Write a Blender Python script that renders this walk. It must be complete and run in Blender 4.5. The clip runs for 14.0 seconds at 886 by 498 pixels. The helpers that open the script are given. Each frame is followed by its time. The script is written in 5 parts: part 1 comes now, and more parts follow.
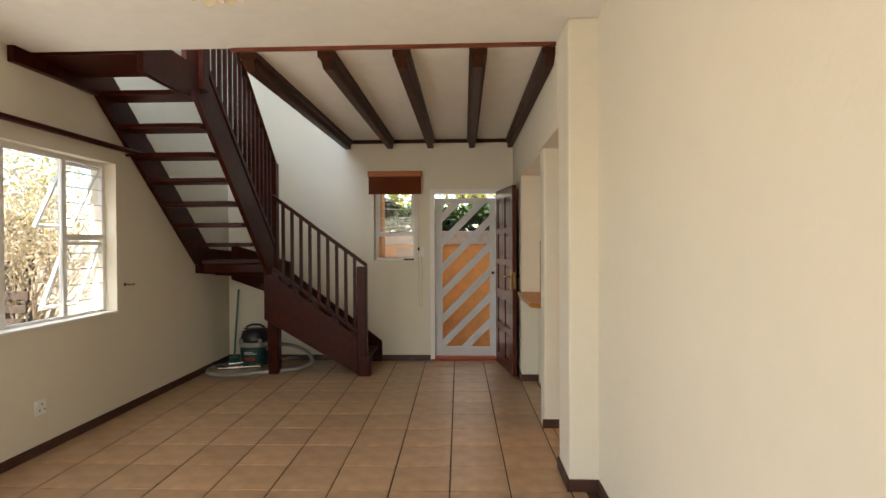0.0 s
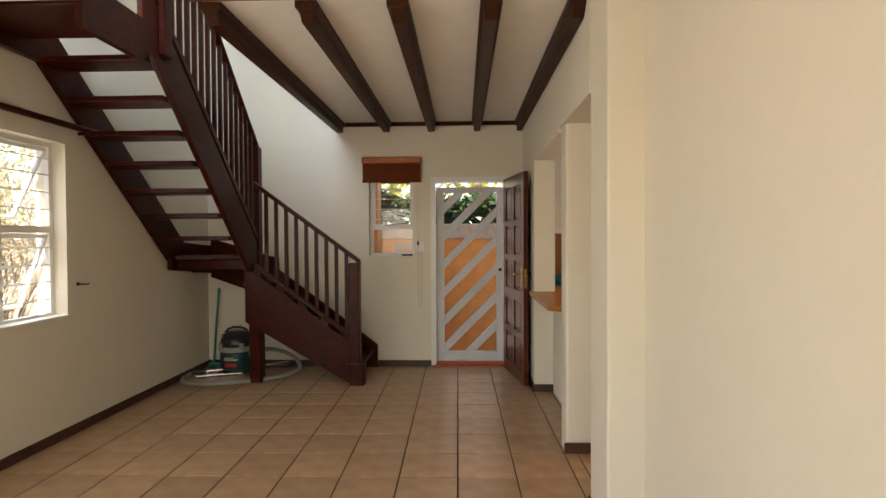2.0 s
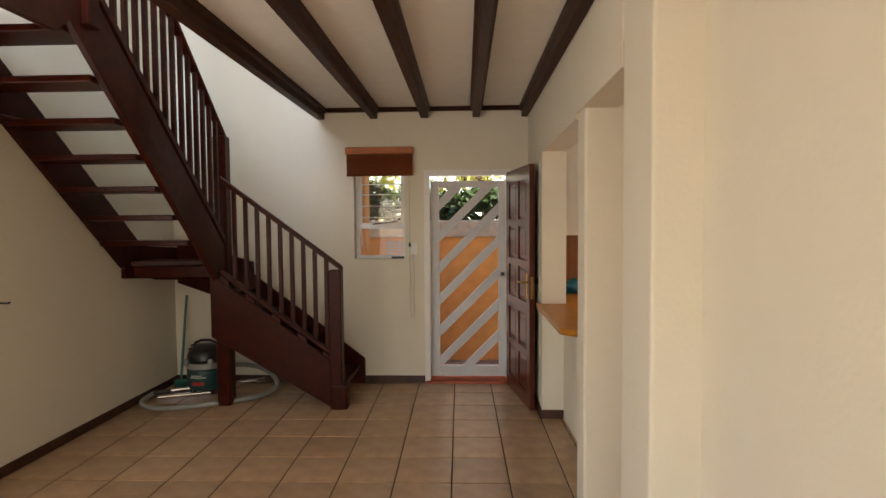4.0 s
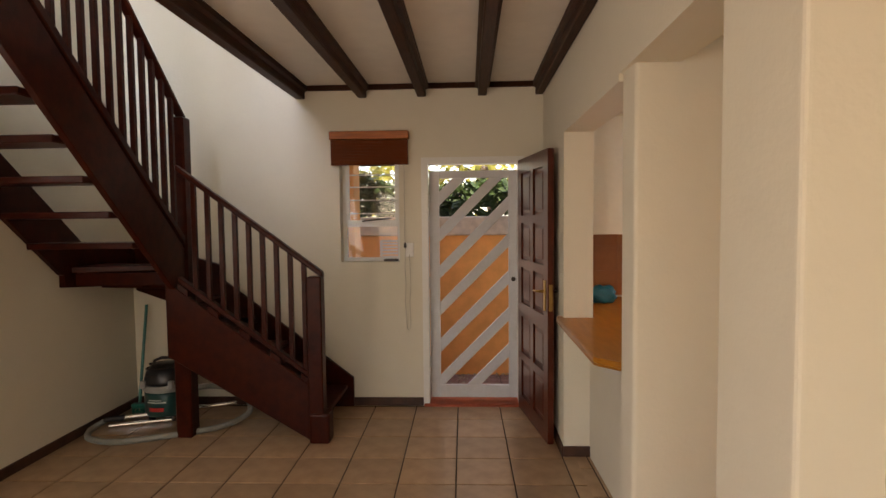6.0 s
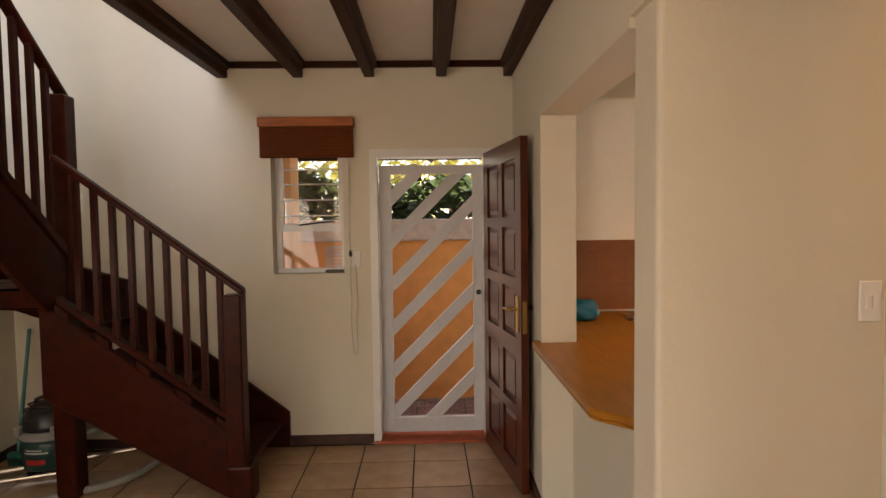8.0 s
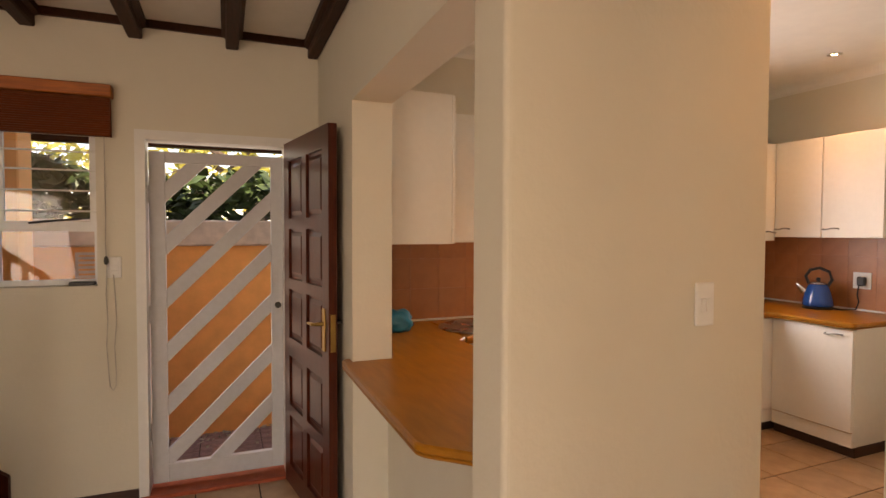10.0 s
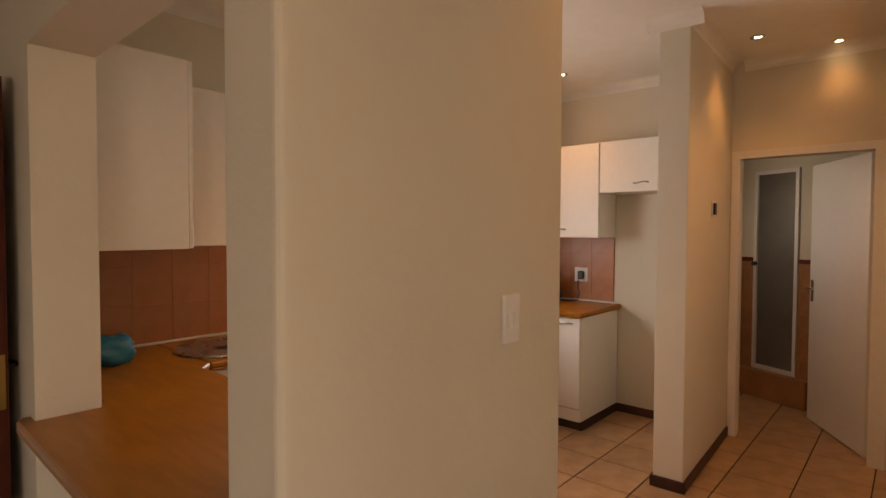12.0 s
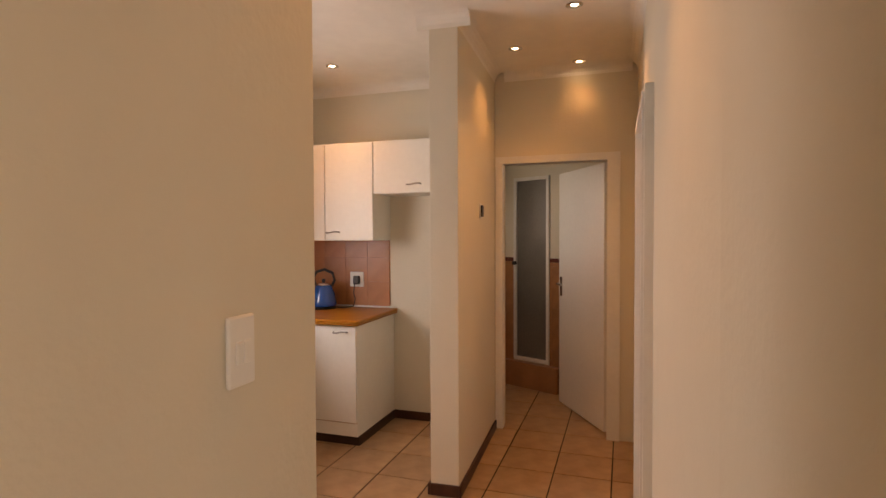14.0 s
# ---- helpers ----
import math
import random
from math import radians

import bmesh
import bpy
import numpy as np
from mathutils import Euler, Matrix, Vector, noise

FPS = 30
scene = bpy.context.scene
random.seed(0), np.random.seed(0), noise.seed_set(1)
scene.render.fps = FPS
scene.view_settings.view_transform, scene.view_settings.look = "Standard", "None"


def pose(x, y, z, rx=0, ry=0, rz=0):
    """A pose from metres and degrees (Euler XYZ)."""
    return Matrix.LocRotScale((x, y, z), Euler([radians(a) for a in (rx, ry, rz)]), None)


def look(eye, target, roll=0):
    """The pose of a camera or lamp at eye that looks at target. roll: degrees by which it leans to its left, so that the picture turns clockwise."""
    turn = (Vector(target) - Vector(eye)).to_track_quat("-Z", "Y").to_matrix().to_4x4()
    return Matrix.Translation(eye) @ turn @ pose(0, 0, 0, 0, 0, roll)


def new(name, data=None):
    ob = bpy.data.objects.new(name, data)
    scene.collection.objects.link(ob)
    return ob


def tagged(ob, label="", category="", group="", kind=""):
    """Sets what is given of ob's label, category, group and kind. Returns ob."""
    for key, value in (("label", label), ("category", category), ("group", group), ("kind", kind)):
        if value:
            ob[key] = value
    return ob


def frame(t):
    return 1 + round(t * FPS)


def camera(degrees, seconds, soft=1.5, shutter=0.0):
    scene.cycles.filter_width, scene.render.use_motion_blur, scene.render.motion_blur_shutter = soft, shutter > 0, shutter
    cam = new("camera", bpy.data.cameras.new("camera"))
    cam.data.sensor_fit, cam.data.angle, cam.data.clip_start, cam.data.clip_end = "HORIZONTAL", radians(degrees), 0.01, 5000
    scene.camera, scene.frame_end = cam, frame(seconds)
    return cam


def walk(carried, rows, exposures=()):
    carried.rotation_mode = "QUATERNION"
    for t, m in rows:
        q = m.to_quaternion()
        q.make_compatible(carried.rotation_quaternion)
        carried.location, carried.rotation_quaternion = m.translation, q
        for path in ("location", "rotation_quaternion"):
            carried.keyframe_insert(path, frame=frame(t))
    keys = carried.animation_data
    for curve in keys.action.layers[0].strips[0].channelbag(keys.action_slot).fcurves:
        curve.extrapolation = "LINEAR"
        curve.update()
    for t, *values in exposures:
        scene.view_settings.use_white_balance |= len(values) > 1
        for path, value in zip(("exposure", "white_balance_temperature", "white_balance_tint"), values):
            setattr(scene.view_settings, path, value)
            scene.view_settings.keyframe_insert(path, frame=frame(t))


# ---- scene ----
cam = camera(78.2, 14.0)
PATH = [
    (0, (-0.015, -0.008, 1.4), (-0.047, 1.992, 1.38), -0.3),
    (0.5, (-0.024, 0.185, 1.402), (-0.061, 2.184, 1.379), -0.3),
    (1, (-0.061, 0.323, 1.377), (-0.095, 2.323, 1.354), -0.3),
    (1.5, (-0.083, 0.453, 1.362), (-0.109, 2.452, 1.331), -0.3),
    (2, (-0.059, 0.618, 1.385), (-0.087, 2.618, 1.347), -0.3),
    (2.2, (-0.049, 0.703, 1.395), (-0.074, 2.702, 1.362), -0.4),
    (4.5, (0.016, 1.458, 1.55), (-0.028, 3.455, 1.448), -0.5),
    (5, (0.03, 1.65, 1.559), (-0.021, 3.646, 1.454), -0.6),
    (5.5, (0.001, 1.85, 1.549), (-0.05, 3.847, 1.444), -0.6),
    (6, (0.009, 2.045, 1.539), (-0.04, 4.041, 1.433), -0.6),
    (6.5, (0.048, 2.229, 1.543), (0.0, 4.226, 1.439), -0.5),
    (7, (0.054, 2.394, 1.546), (0.017, 4.391, 1.442), -0.5),
    (7.2, (0.035, 2.467, 1.545), (0.017, 4.464, 1.444), -0.6),
    (9.5, (0.124, 3.038, 1.518), (0.66, 4.963, 1.442), 0.0),
    (10, (0.108, 3.106, 1.5), (0.89, 4.946, 1.434), 0.2),
    (10.5, (0.147, 3.187, 1.503), (1.132, 4.926, 1.436), 0.3),
    (11, (0.213, 3.27, 1.505), (1.362, 4.906, 1.441), 0.1),
    (11.5, (0.246, 3.355, 1.515), (1.555, 4.867, 1.448), 0.1),
    (12, (0.254, 3.439, 1.51), (1.761, 4.752, 1.444), 0.2),
    (12.5, (0.296, 3.455, 1.505), (1.956, 4.568, 1.442), 0.2),
    (13, (0.441, 3.489, 1.492), (2.211, 4.419, 1.436), -0.0),
    (13.2, (0.467, 3.495, 1.49), (2.272, 4.355, 1.434), -0.1),
    (13.5, (0.499, 3.494, 1.49), (2.342, 4.269, 1.435), -0.1),
    (14, (0.55, 3.546, 1.496), (2.449, 4.173, 1.447), -0.2),
]
EXPOSURES = [(0, 1.68, 6500, 9), (2, 1.71, 6650, 11), (4.5, 1.67, 6900, 15), (7, 1.49, 7600, 21), (9.5, 1.76, 7950, 23), (10.5, 1.40, 8300, 26), (11, 1.12, 8450, 27), (11.5, 0.92, 8500, 27), (12, 1.02, 8350, 27), (12.5, 1.20, 8150, 26), (13, 1.28, 8100, 26), (14, 1.35, 8100, 27)]
walk(cam, [(t, look(eye, target, roll)) for t, eye, target, roll in PATH], EXPOSURES)

# ---- world and large lights ----
world = bpy.data.worlds.new("sky")
scene.world = world
world.use_nodes = True
sky = world.node_tree.nodes.new("ShaderNodeTexSky")
sky.sky_type, sky.sun_disc = "NISHITA", False
sky.sun_elevation, sky.sun_rotation = radians(48), radians(186)
world.node_tree.links.new(sky.outputs[0], world.node_tree.nodes["Background"].inputs[0])
world.node_tree.nodes["Background"].inputs[1].default_value = 0.15
sun = new("sun", bpy.data.lights.new("sun", "SUN"))
sun.data.energy, sun.data.angle, sun.data.color = 5.0, radians(0.5), (1.0, 0.95, 0.86)
sun.matrix_world = look((-1.0, -10.0, 11.0), (0, 0, 0))


def window_light(x, y, z, towards, width, height, watts, colour):
    """Sky light in an opening; some of the openings are unseen and assumed."""
    lamp = new("window_light", bpy.data.lights.new("window_light", "AREA"))
    lamp.data.shape, lamp.data.size, lamp.data.size_y = "RECTANGLE", width, height
    lamp.data.energy, lamp.data.color = watts, colour
    lamp.matrix_world = look((x, y, z), towards)


# openings behind and left of the start are unseen, assumed for room daylight
window_light(-0.9, -2.62, 1.25, (-0.9, 5, 1.0), 2.6, 2.0, 2, (1.0, 0.95, 0.86))
window_light(-2.70, 0.1, 1.08, (0.9, 0.5, 1.7), 2.8, 2.0, 16.8, (1.0, 0.95, 0.87))
window_light(2.75, 6.46, 1.58, (2.7, 3.4, 0.9), 0.95, 0.95, 11.2, (0.86, 0.93, 1.0))
# unseen bathroom window light, added to brighten the door leaf
window_light(5.2, 4.94, 1.75, (5.1, 3.8, 1.2), 0.5, 0.7, 1.0, (1.0, 0.95, 0.86))
window_light(-2.86, 3.45, 1.45, (2, 3.45, 1.2), 1.6, 1.15, 2.88, (1.0, 0.97, 0.92))
# unseen upper window, assumed; its height sets the fade down the stair wall
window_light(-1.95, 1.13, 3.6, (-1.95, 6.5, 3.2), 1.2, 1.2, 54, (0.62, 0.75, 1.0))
window_light(0.15, 6.76, 1.1, (0.15, 0, 0.8), 0.7, 1.9, 1.04, (1.0, 0.90, 0.78))


def downlight(x, y, z, watts):
    lamp = new("downlight_beam", bpy.data.lights.new("downlight_beam", "SPOT"))
    lamp.data.energy, lamp.data.color = watts, (1.0, 0.48, 0.15)
    lamp.data.spot_size, lamp.data.spot_blend, lamp.data.shadow_soft_size = radians(120), 1.0, 0.04
    lamp.matrix_world = look((x, y, z), (x, y + 0.001, 0))


# Unseen: (2.2, 5.3) added for kitchen light, (1.85, 3.95) assumed from the warm wall.
SPOTS = [(4.11, 5.57, 8.5), (2.2, 5.3, 10), (4.17, 4.23, 4.5), (4.58, 3.85, 1.1), (3.59, 3.80, 12), (1.85, 3.95, 9)]
for sx, sy, sw in SPOTS:
    downlight(sx, sy, 2.66, sw)

# ---- small helpers ----
LIVING = Matrix.Translation((0.2, 6.495, 0)) @ pose(0, 0, 0, 0, 0, -1.3) @ Matrix.Translation((-0.2, -6.495, 0))
HOUSE = Matrix.Identity(4)
PASSAGE = Matrix.Translation((0.9, 3.41, 0)) @ pose(0, 0, 0, 0, 0, 0.6) @ Matrix.Translation((-0.9, -3.41, 0))
STUB = Matrix.Translation((3.5, 4.428, 0)) @ pose(0, 0, 0, 0, 0, 2.7) @ Matrix.Translation((-3.5, -4.428, 0))
AT = {"frame": LIVING}
BASE = {}


def thing(name, base, label, category, group=""):
    ob = new(name)
    ob.empty_display_size = 0.1
    ob.matrix_basis = AT["frame"] @ Matrix.Translation(base)
    BASE[ob.name] = Vector(base)
    return tagged(ob, label, category, group)


def to_mesh(name, bm, mat, smooth=False):
    me = bpy.data.meshes.new(name)
    bmesh.ops.recalc_face_normals(bm, faces=bm.faces)
    bm.to_mesh(me)
    bm.free()
    for m in (mat if isinstance(mat, (list, tuple)) else [mat]):
        me.materials.append(m)
    if smooth:
        me.polygons.foreach_set("use_smooth", [True] * len(me.polygons))
    return me


def part(name, bm, mat, parent, label="", smooth=False):
    base = BASE[parent.name]
    bmesh.ops.translate(bm, verts=bm.verts, vec=-base)
    ob = new(name, to_mesh(name, bm, mat, smooth))
    ob.parent = parent
    BASE[ob.name] = base
    return tagged(ob, label)


def solid(name, bm, mat, label="", category="", kind="", group="", smooth=False):
    ob = new(name, to_mesh(name, bm, mat, smooth))
    ob.matrix_basis = AT["frame"].copy()
    BASE[ob.name] = Vector((0, 0, 0))
    return tagged(ob, label, category, group, kind)


def box(bm, x0, x1, y0, y1, z0, z1, bev=0.0, seg=1):
    g = bmesh.ops.create_cube(bm, size=1.0)
    for v in g["verts"]:
        v.co = Vector(((x0 + x1) / 2 + v.co.x * (x1 - x0), (y0 + y1) / 2 + v.co.y * (y1 - y0), (z0 + z1) / 2 + v.co.z * (z1 - z0)))
    if bev:
        edges = list({e for v in g["verts"] for e in v.link_edges})
        bmesh.ops.bevel(bm, geom=edges, offset=bev, segments=seg, affect="EDGES", profile=0.6)
    return bm


def abox(*a, **k):
    return box(bmesh.new(), *a, **k)


def prism(bm, pts, axis, a, b, bev=0.0):
    """A polygon in the other two axes' plane, extruded along axis from a to b."""
    def at(u, v, w):
        return {"x": (w, u, v), "y": (u, w, v), "z": (u, v, w)}[axis]
    low = [bm.verts.new(at(u, v, a)) for u, v in pts]
    high = [bm.verts.new(at(u, v, b)) for u, v in pts]
    n = len(pts)
    faces = [bm.faces.new(low), bm.faces.new(high[::-1])]
    faces += [bm.faces.new((low[i], low[(i + 1) % n], high[(i + 1) % n], high[i])) for i in range(n)]
    bmesh.ops.recalc_face_normals(bm, faces=faces)
    if bev:
        bmesh.ops.bevel(bm, geom=list({e for f in faces for e in f.edges}), offset=bev, segments=1, affect="EDGES")
    return bm


def aprism(*a, **k):
    return prism(bmesh.new(), *a, **k)


def sweep(bm, pts, r, seg=8, close=False):
    """A round bar along points; r a number, or one for each point."""
    pts = [Vector(p) for p in pts]
    n = len(pts)
    rings = []
    up = Vector((0.13, 0.21, 0.97)).normalized()
    for i, p in enumerate(pts):
        d = (pts[(i + 1) % n] - pts[i - 1]) if close else (pts[min(i + 1, n - 1)] - pts[max(i - 1, 0)])
        d.normalize()
        side = d.cross(up)
        if side.length < 0.05:
            side = d.cross(Vector((1, 0, 0)))
        side.normalize()
        top = side.cross(d)
        rr = r[i] if isinstance(r, (list, tuple)) else r
        rings.append([bm.verts.new(p + rr * (math.cos(q) * side + math.sin(q) * top)) for q in (2 * math.pi * k / seg for k in range(seg))])
    for i in range(n if close else n - 1):
        a, b = rings[i], rings[(i + 1) % n]
        for k in range(seg):
            bm.faces.new((a[k], a[(k + 1) % seg], b[(k + 1) % seg], b[k]))
    if not close:
        bm.faces.new(rings[0][::-1])
        bm.faces.new(rings[-1])
    return bm


def asweep(*a, **k):
    return sweep(bmesh.new(), *a, **k)


def lathe(bm, x, y, profile, seg=24, z=0.0):
    rings = []
    for r, h in profile:
        rings.append([bm.verts.new((x + r * math.cos(2 * math.pi * k / seg), y + r * math.sin(2 * math.pi * k / seg), z + h)) for k in range(seg)])
    for a, b in zip(rings, rings[1:]):
        for k in range(seg):
            bm.faces.new((a[k], a[(k + 1) % seg], b[(k + 1) % seg], b[k]))
    bm.faces.new(rings[0][::-1])
    bm.faces.new(rings[-1])
    return bm


def alathe(*a, **k):
    return lathe(bmesh.new(), *a, **k)


def pierced(axis, u0, u1, z0, z1, a, b, holes):
    """A wall in the plane across axis ('x' or 'y'), from a to b thick, with holes (u0, u1, z0, z1) right through it."""
    bm = bmesh.new()
    us = sorted({u0, u1, *[h[0] for h in holes], *[h[1] for h in holes]})
    zs = sorted({z0, z1, *[h[2] for h in holes], *[h[3] for h in holes]})
    us, zs = [u for u in us if u0 <= u <= u1], [z for z in zs if z0 <= z <= z1]

    def full(i, j):
        if not (0 <= i < len(us) - 1 and 0 <= j < len(zs) - 1):
            return False
        u, z = (us[i] + us[i + 1]) / 2, (zs[j] + zs[j + 1]) / 2
        return not any(h[0] < u < h[1] and h[2] < z < h[3] for h in holes)
    made = {}

    def v(i, j, w):
        if (i, j, w) not in made:
            made[i, j, w] = bm.verts.new((us[i], (a, b)[w], zs[j]) if axis == "y" else ((a, b)[w], us[i], zs[j]))
        return made[i, j, w]
    for i in range(len(us) - 1):
        for j in range(len(zs) - 1):
            if not full(i, j):
                continue
            for w in (0, 1):
                bm.faces.new((v(i, j, w), v(i + 1, j, w), v(i + 1, j + 1, w), v(i, j + 1, w)))
            for (di, dj), (p, q) in (((-1, 0), ((0, 0), (0, 1))), ((1, 0), ((1, 0), (1, 1))), ((0, -1), ((0, 0), (1, 0))), ((0, 1), ((0, 1), (1, 1)))):
                if not full(i + di, j + dj):
                    bm.faces.new((v(i + p[0], j + p[1], 0), v(i + q[0], j + q[1], 0), v(i + q[0], j + q[1], 1), v(i + p[0], j + p[1], 1)))
    return bm


# ---- materials ----
def material(name, colour, rough=0.5, metal=0.0, grain=(30.0, 0.05), stain=(1.5, 0.06), bump=(60.0, 0.05), second=None, stretch=(1, 1, 1), random_value=0.0, coat=0.0, spec=0.5):
    """A surface with fine grain, broad stains and relief. grain, stain: scale and strength; second: the grain's other colour."""
    m = bpy.data.materials.new(name)
    m.use_nodes = True
    t = m.node_tree
    n, link = t.nodes, t.links
    b = n["Principled BSDF"]
    b.inputs["Roughness"].default_value, b.inputs["Metallic"].default_value = rough, metal
    b.inputs["Coat Weight"].default_value = coat
    b.inputs["Specular IOR Level"].default_value = spec
    co = n.new("ShaderNodeTexCoord")
    mp = n.new("ShaderNodeMapping")
    mp.inputs["Scale"].default_value = stretch
    link.new(co.outputs["Object"], mp.inputs[0])

    def noise_at(scale, detail, source):
        q = n.new("ShaderNodeTexNoise")
        q.inputs["Scale"].default_value, q.inputs["Detail"].default_value = scale, detail
        link.new(source, q.inputs["Vector"])
        return q.outputs["Fac"]
    g = noise_at(grain[0], 6, mp.outputs[0])
    s = noise_at(stain[0], 3, co.outputs["Object"])
    c2 = second or tuple(max(0.0, c * (1 - 4 * grain[1])) for c in colour)
    ramp = n.new("ShaderNodeMapRange")
    ramp.inputs["From Min"].default_value, ramp.inputs["From Max"].default_value = 0.35, 0.65
    link.new(g, ramp.inputs["Value"])
    mix = n.new("ShaderNodeMix")
    mix.data_type = "RGBA"
    mix.inputs["A"].default_value, mix.inputs["B"].default_value = (*colour, 1), (*c2, 1)
    link.new(ramp.outputs[0], mix.inputs["Factor"])
    hsv = n.new("ShaderNodeHueSaturation")
    link.new(mix.outputs["Result"], hsv.inputs["Color"])
    val = n.new("ShaderNodeMapRange")
    val.inputs["From Min"].default_value, val.inputs["From Max"].default_value = 0.3, 0.7
    val.inputs["To Min"].default_value, val.inputs["To Max"].default_value = 1 - stain[1], 1 + stain[1]
    link.new(s, val.inputs["Value"])
    out = val.outputs[0]
    if random_value:
        info = n.new("ShaderNodeObjectInfo")
        vr = n.new("ShaderNodeMapRange")
        vr.inputs["To Min"].default_value, vr.inputs["To Max"].default_value = 1 - random_value, 1 + random_value
        link.new(info.outputs["Random"], vr.inputs["Value"])
        mul = n.new("ShaderNodeMath")
        mul.operation = "MULTIPLY"
        link.new(out, mul.inputs[0])
        link.new(vr.outputs[0], mul.inputs[1])
        out = mul.outputs[0]
    link.new(out, hsv.inputs["Value"])
    link.new(hsv.outputs[0], b.inputs["Base Color"])
    rr = n.new("ShaderNodeMapRange")
    rr.inputs["To Min"].default_value, rr.inputs["To Max"].default_value = max(0.02, rough - 0.08), min(1.0, rough + 0.08)
    link.new(s, rr.inputs["Value"])
    link.new(rr.outputs[0], b.inputs["Roughness"])
    if bump[1]:
        bp = n.new("ShaderNodeBump")
        bp.inputs["Strength"].default_value, bp.inputs["Distance"].default_value = bump[1], 0.01
        link.new(noise_at(bump[0], 8, mp.outputs[0]), bp.inputs["Height"])
        link.new(bp.outputs[0], b.inputs["Normal"])
    return m


def glass(name, colour=(1, 1, 1), rough=0.0):
    m = bpy.data.materials.new(name)
    m.use_nodes = True
    b = m.node_tree.nodes["Principled BSDF"]
    b.inputs["Base Color"].default_value, b.inputs["Roughness"].default_value = (*colour, 1), rough
    b.inputs["Transmission Weight"].default_value, b.inputs["IOR"].default_value = 1.0, 1.45
    return m


def glow(name, colour, strength):
    m = bpy.data.materials.new(name)
    m.use_nodes = True
    b = m.node_tree.nodes["Principled BSDF"]
    b.inputs["Base Color"].default_value = (*colour, 1)
    b.inputs["Emission Color"].default_value, b.inputs["Emission Strength"].default_value = (*colour, 1), strength
    return m


WALL = material("wall_paint", (0.70, 0.65, 0.53), 0.75, grain=(8, 0.004), stain=(0.6, 0.015), bump=(55, 0.13))
CEILING = material("ceiling_paint", (0.83, 0.80, 0.73), 0.8, grain=(10, 0.01), stain=(0.8, 0.02), bump=(40, 0.04))
WOOD = material("dark_stained_wood", (0.047, 0.0070, 0.0023), 0.32, grain=(7, 0.1), stain=(2, 0.12), bump=(16, 0.05), second=(0.027, 0.0044, 0.0017), stretch=(2, 2, 2), spec=0.12)
BEAM = material("dark_beam_wood", (0.052, 0.017, 0.0065), 0.45, grain=(14, 0.1), stain=(3, 0.15), bump=(30, 0.10), second=(0.030, 0.010, 0.0045), stretch=(6, 0.6, 6), spec=0.12)
REDWOOD = material("varnished_red_wood", (0.20, 0.045, 0.015), 0.35, grain=(12, 0.1), stain=(3, 0.12), bump=(20, 0.08), second=(0.11, 0.022, 0.008), stretch=(0.6, 6, 6))
DOORWOOD = material("door_hardwood", (0.095, 0.017, 0.0055), 0.33, grain=(10, 0.1), stain=(2.5, 0.15), bump=(18, 0.08), second=(0.066, 0.012, 0.0045), stretch=(6, 6, 0.7), spec=0.35)
SKIRT = material("skirting_wood", (0.070, 0.026, 0.014), 0.5, grain=(12, 0.1), stain=(3, 0.15), bump=(20, 0.06), second=(0.04, 0.015, 0.009))
TILE = material("ceramic_floor_tile", (0.47, 0.305, 0.175), 0.32, grain=(7, 0.05), stain=(2.2, 0.14), bump=(25, 0.06), second=(0.34, 0.215, 0.12), random_value=0.09)
GROUT = material("tile_grout", (0.058, 0.036, 0.022), 0.9, grain=(60, 0.05), stain=(3, 0.15))
WHITE = material("white_enamel", (0.78, 0.77, 0.73), 0.4, grain=(30, 0.008), stain=(2, 0.03), bump=(40, 0.02))
STEELPAINT = material("white_painted_steel", (0.58, 0.58, 0.59), 0.45, grain=(40, 0.012), stain=(4, 0.04), bump=(50, 0.03))
PLASTIC = material("white_plastic", (0.80, 0.79, 0.75), 0.35, grain=(40, 0.004), stain=(4, 0.02), bump=(40, 0.0))
GLASS = glass("window_glass")

# ---- structure: living room ----
XL, XR, YF, YB, ZC = -2.72, 0.715, 6.495, -2.65, 2.66
solid("wall_front", pierced("y", XL - 0.22, 0.86, -0.12, 2.80, YF, YF + 0.22, [(-0.945, -0.455, 1.20, 2.06), (-0.27, 0.56, -0.2, 2.045)]), WALL, "cream painted plaster wall with door and window", "wall", "structure")
solid("wall_front_upper", abox(XL - 0.22, -1.09, YF, YF + 0.22, 2.80, 5.2), WALL, "pale plaster wall above the staircase", "wall", "structure")
WY0, WYM1, WYM2, WY1 = 2.62, 3.355, 3.905, 4.36
solid("wall_left", pierced("x", YB - 0.2, YF, -0.12, 5.2, XL - 0.22, XL, [(WY0, WY1, 0.85, 2.065), (-1.3, 1.5, 0.05, 2.1)]), WALL, "cream painted plaster wall with a wide window", "wall", "structure")
solid("wall_right", abox(0.885, 1.10, YB, 3.08, 0, ZC), WALL, "cream painted plaster wall", "wall", "structure")
solid("wall_pier", abox(0.72, 0.95, 3.075, 3.405, 0, ZC, bev=0.016, seg=4), WALL, "cream plaster pier with softly rounded corners", "wall", "structure")
solid("wall_back", pierced("y", XL, 1.10, -0.12, ZC, YB - 0.2, YB, [(-2.2, 0.4, 0.1, 2.2)]), WALL, "cream painted plaster wall with an unseen, assumed opening", "wall", "structure")
SWY, HN, HF = 4.12, 4.286, 5.54
solid("wall_divider", pierced("x", 3.405, YF, 0, ZC, XR, XR + 0.185, [(3.405, HN, -0.1, 2.115), (HN, HF, -0.1, 2.085)]), WALL, "cream plaster wall with doorway and serving hatch", "wall", "structure")
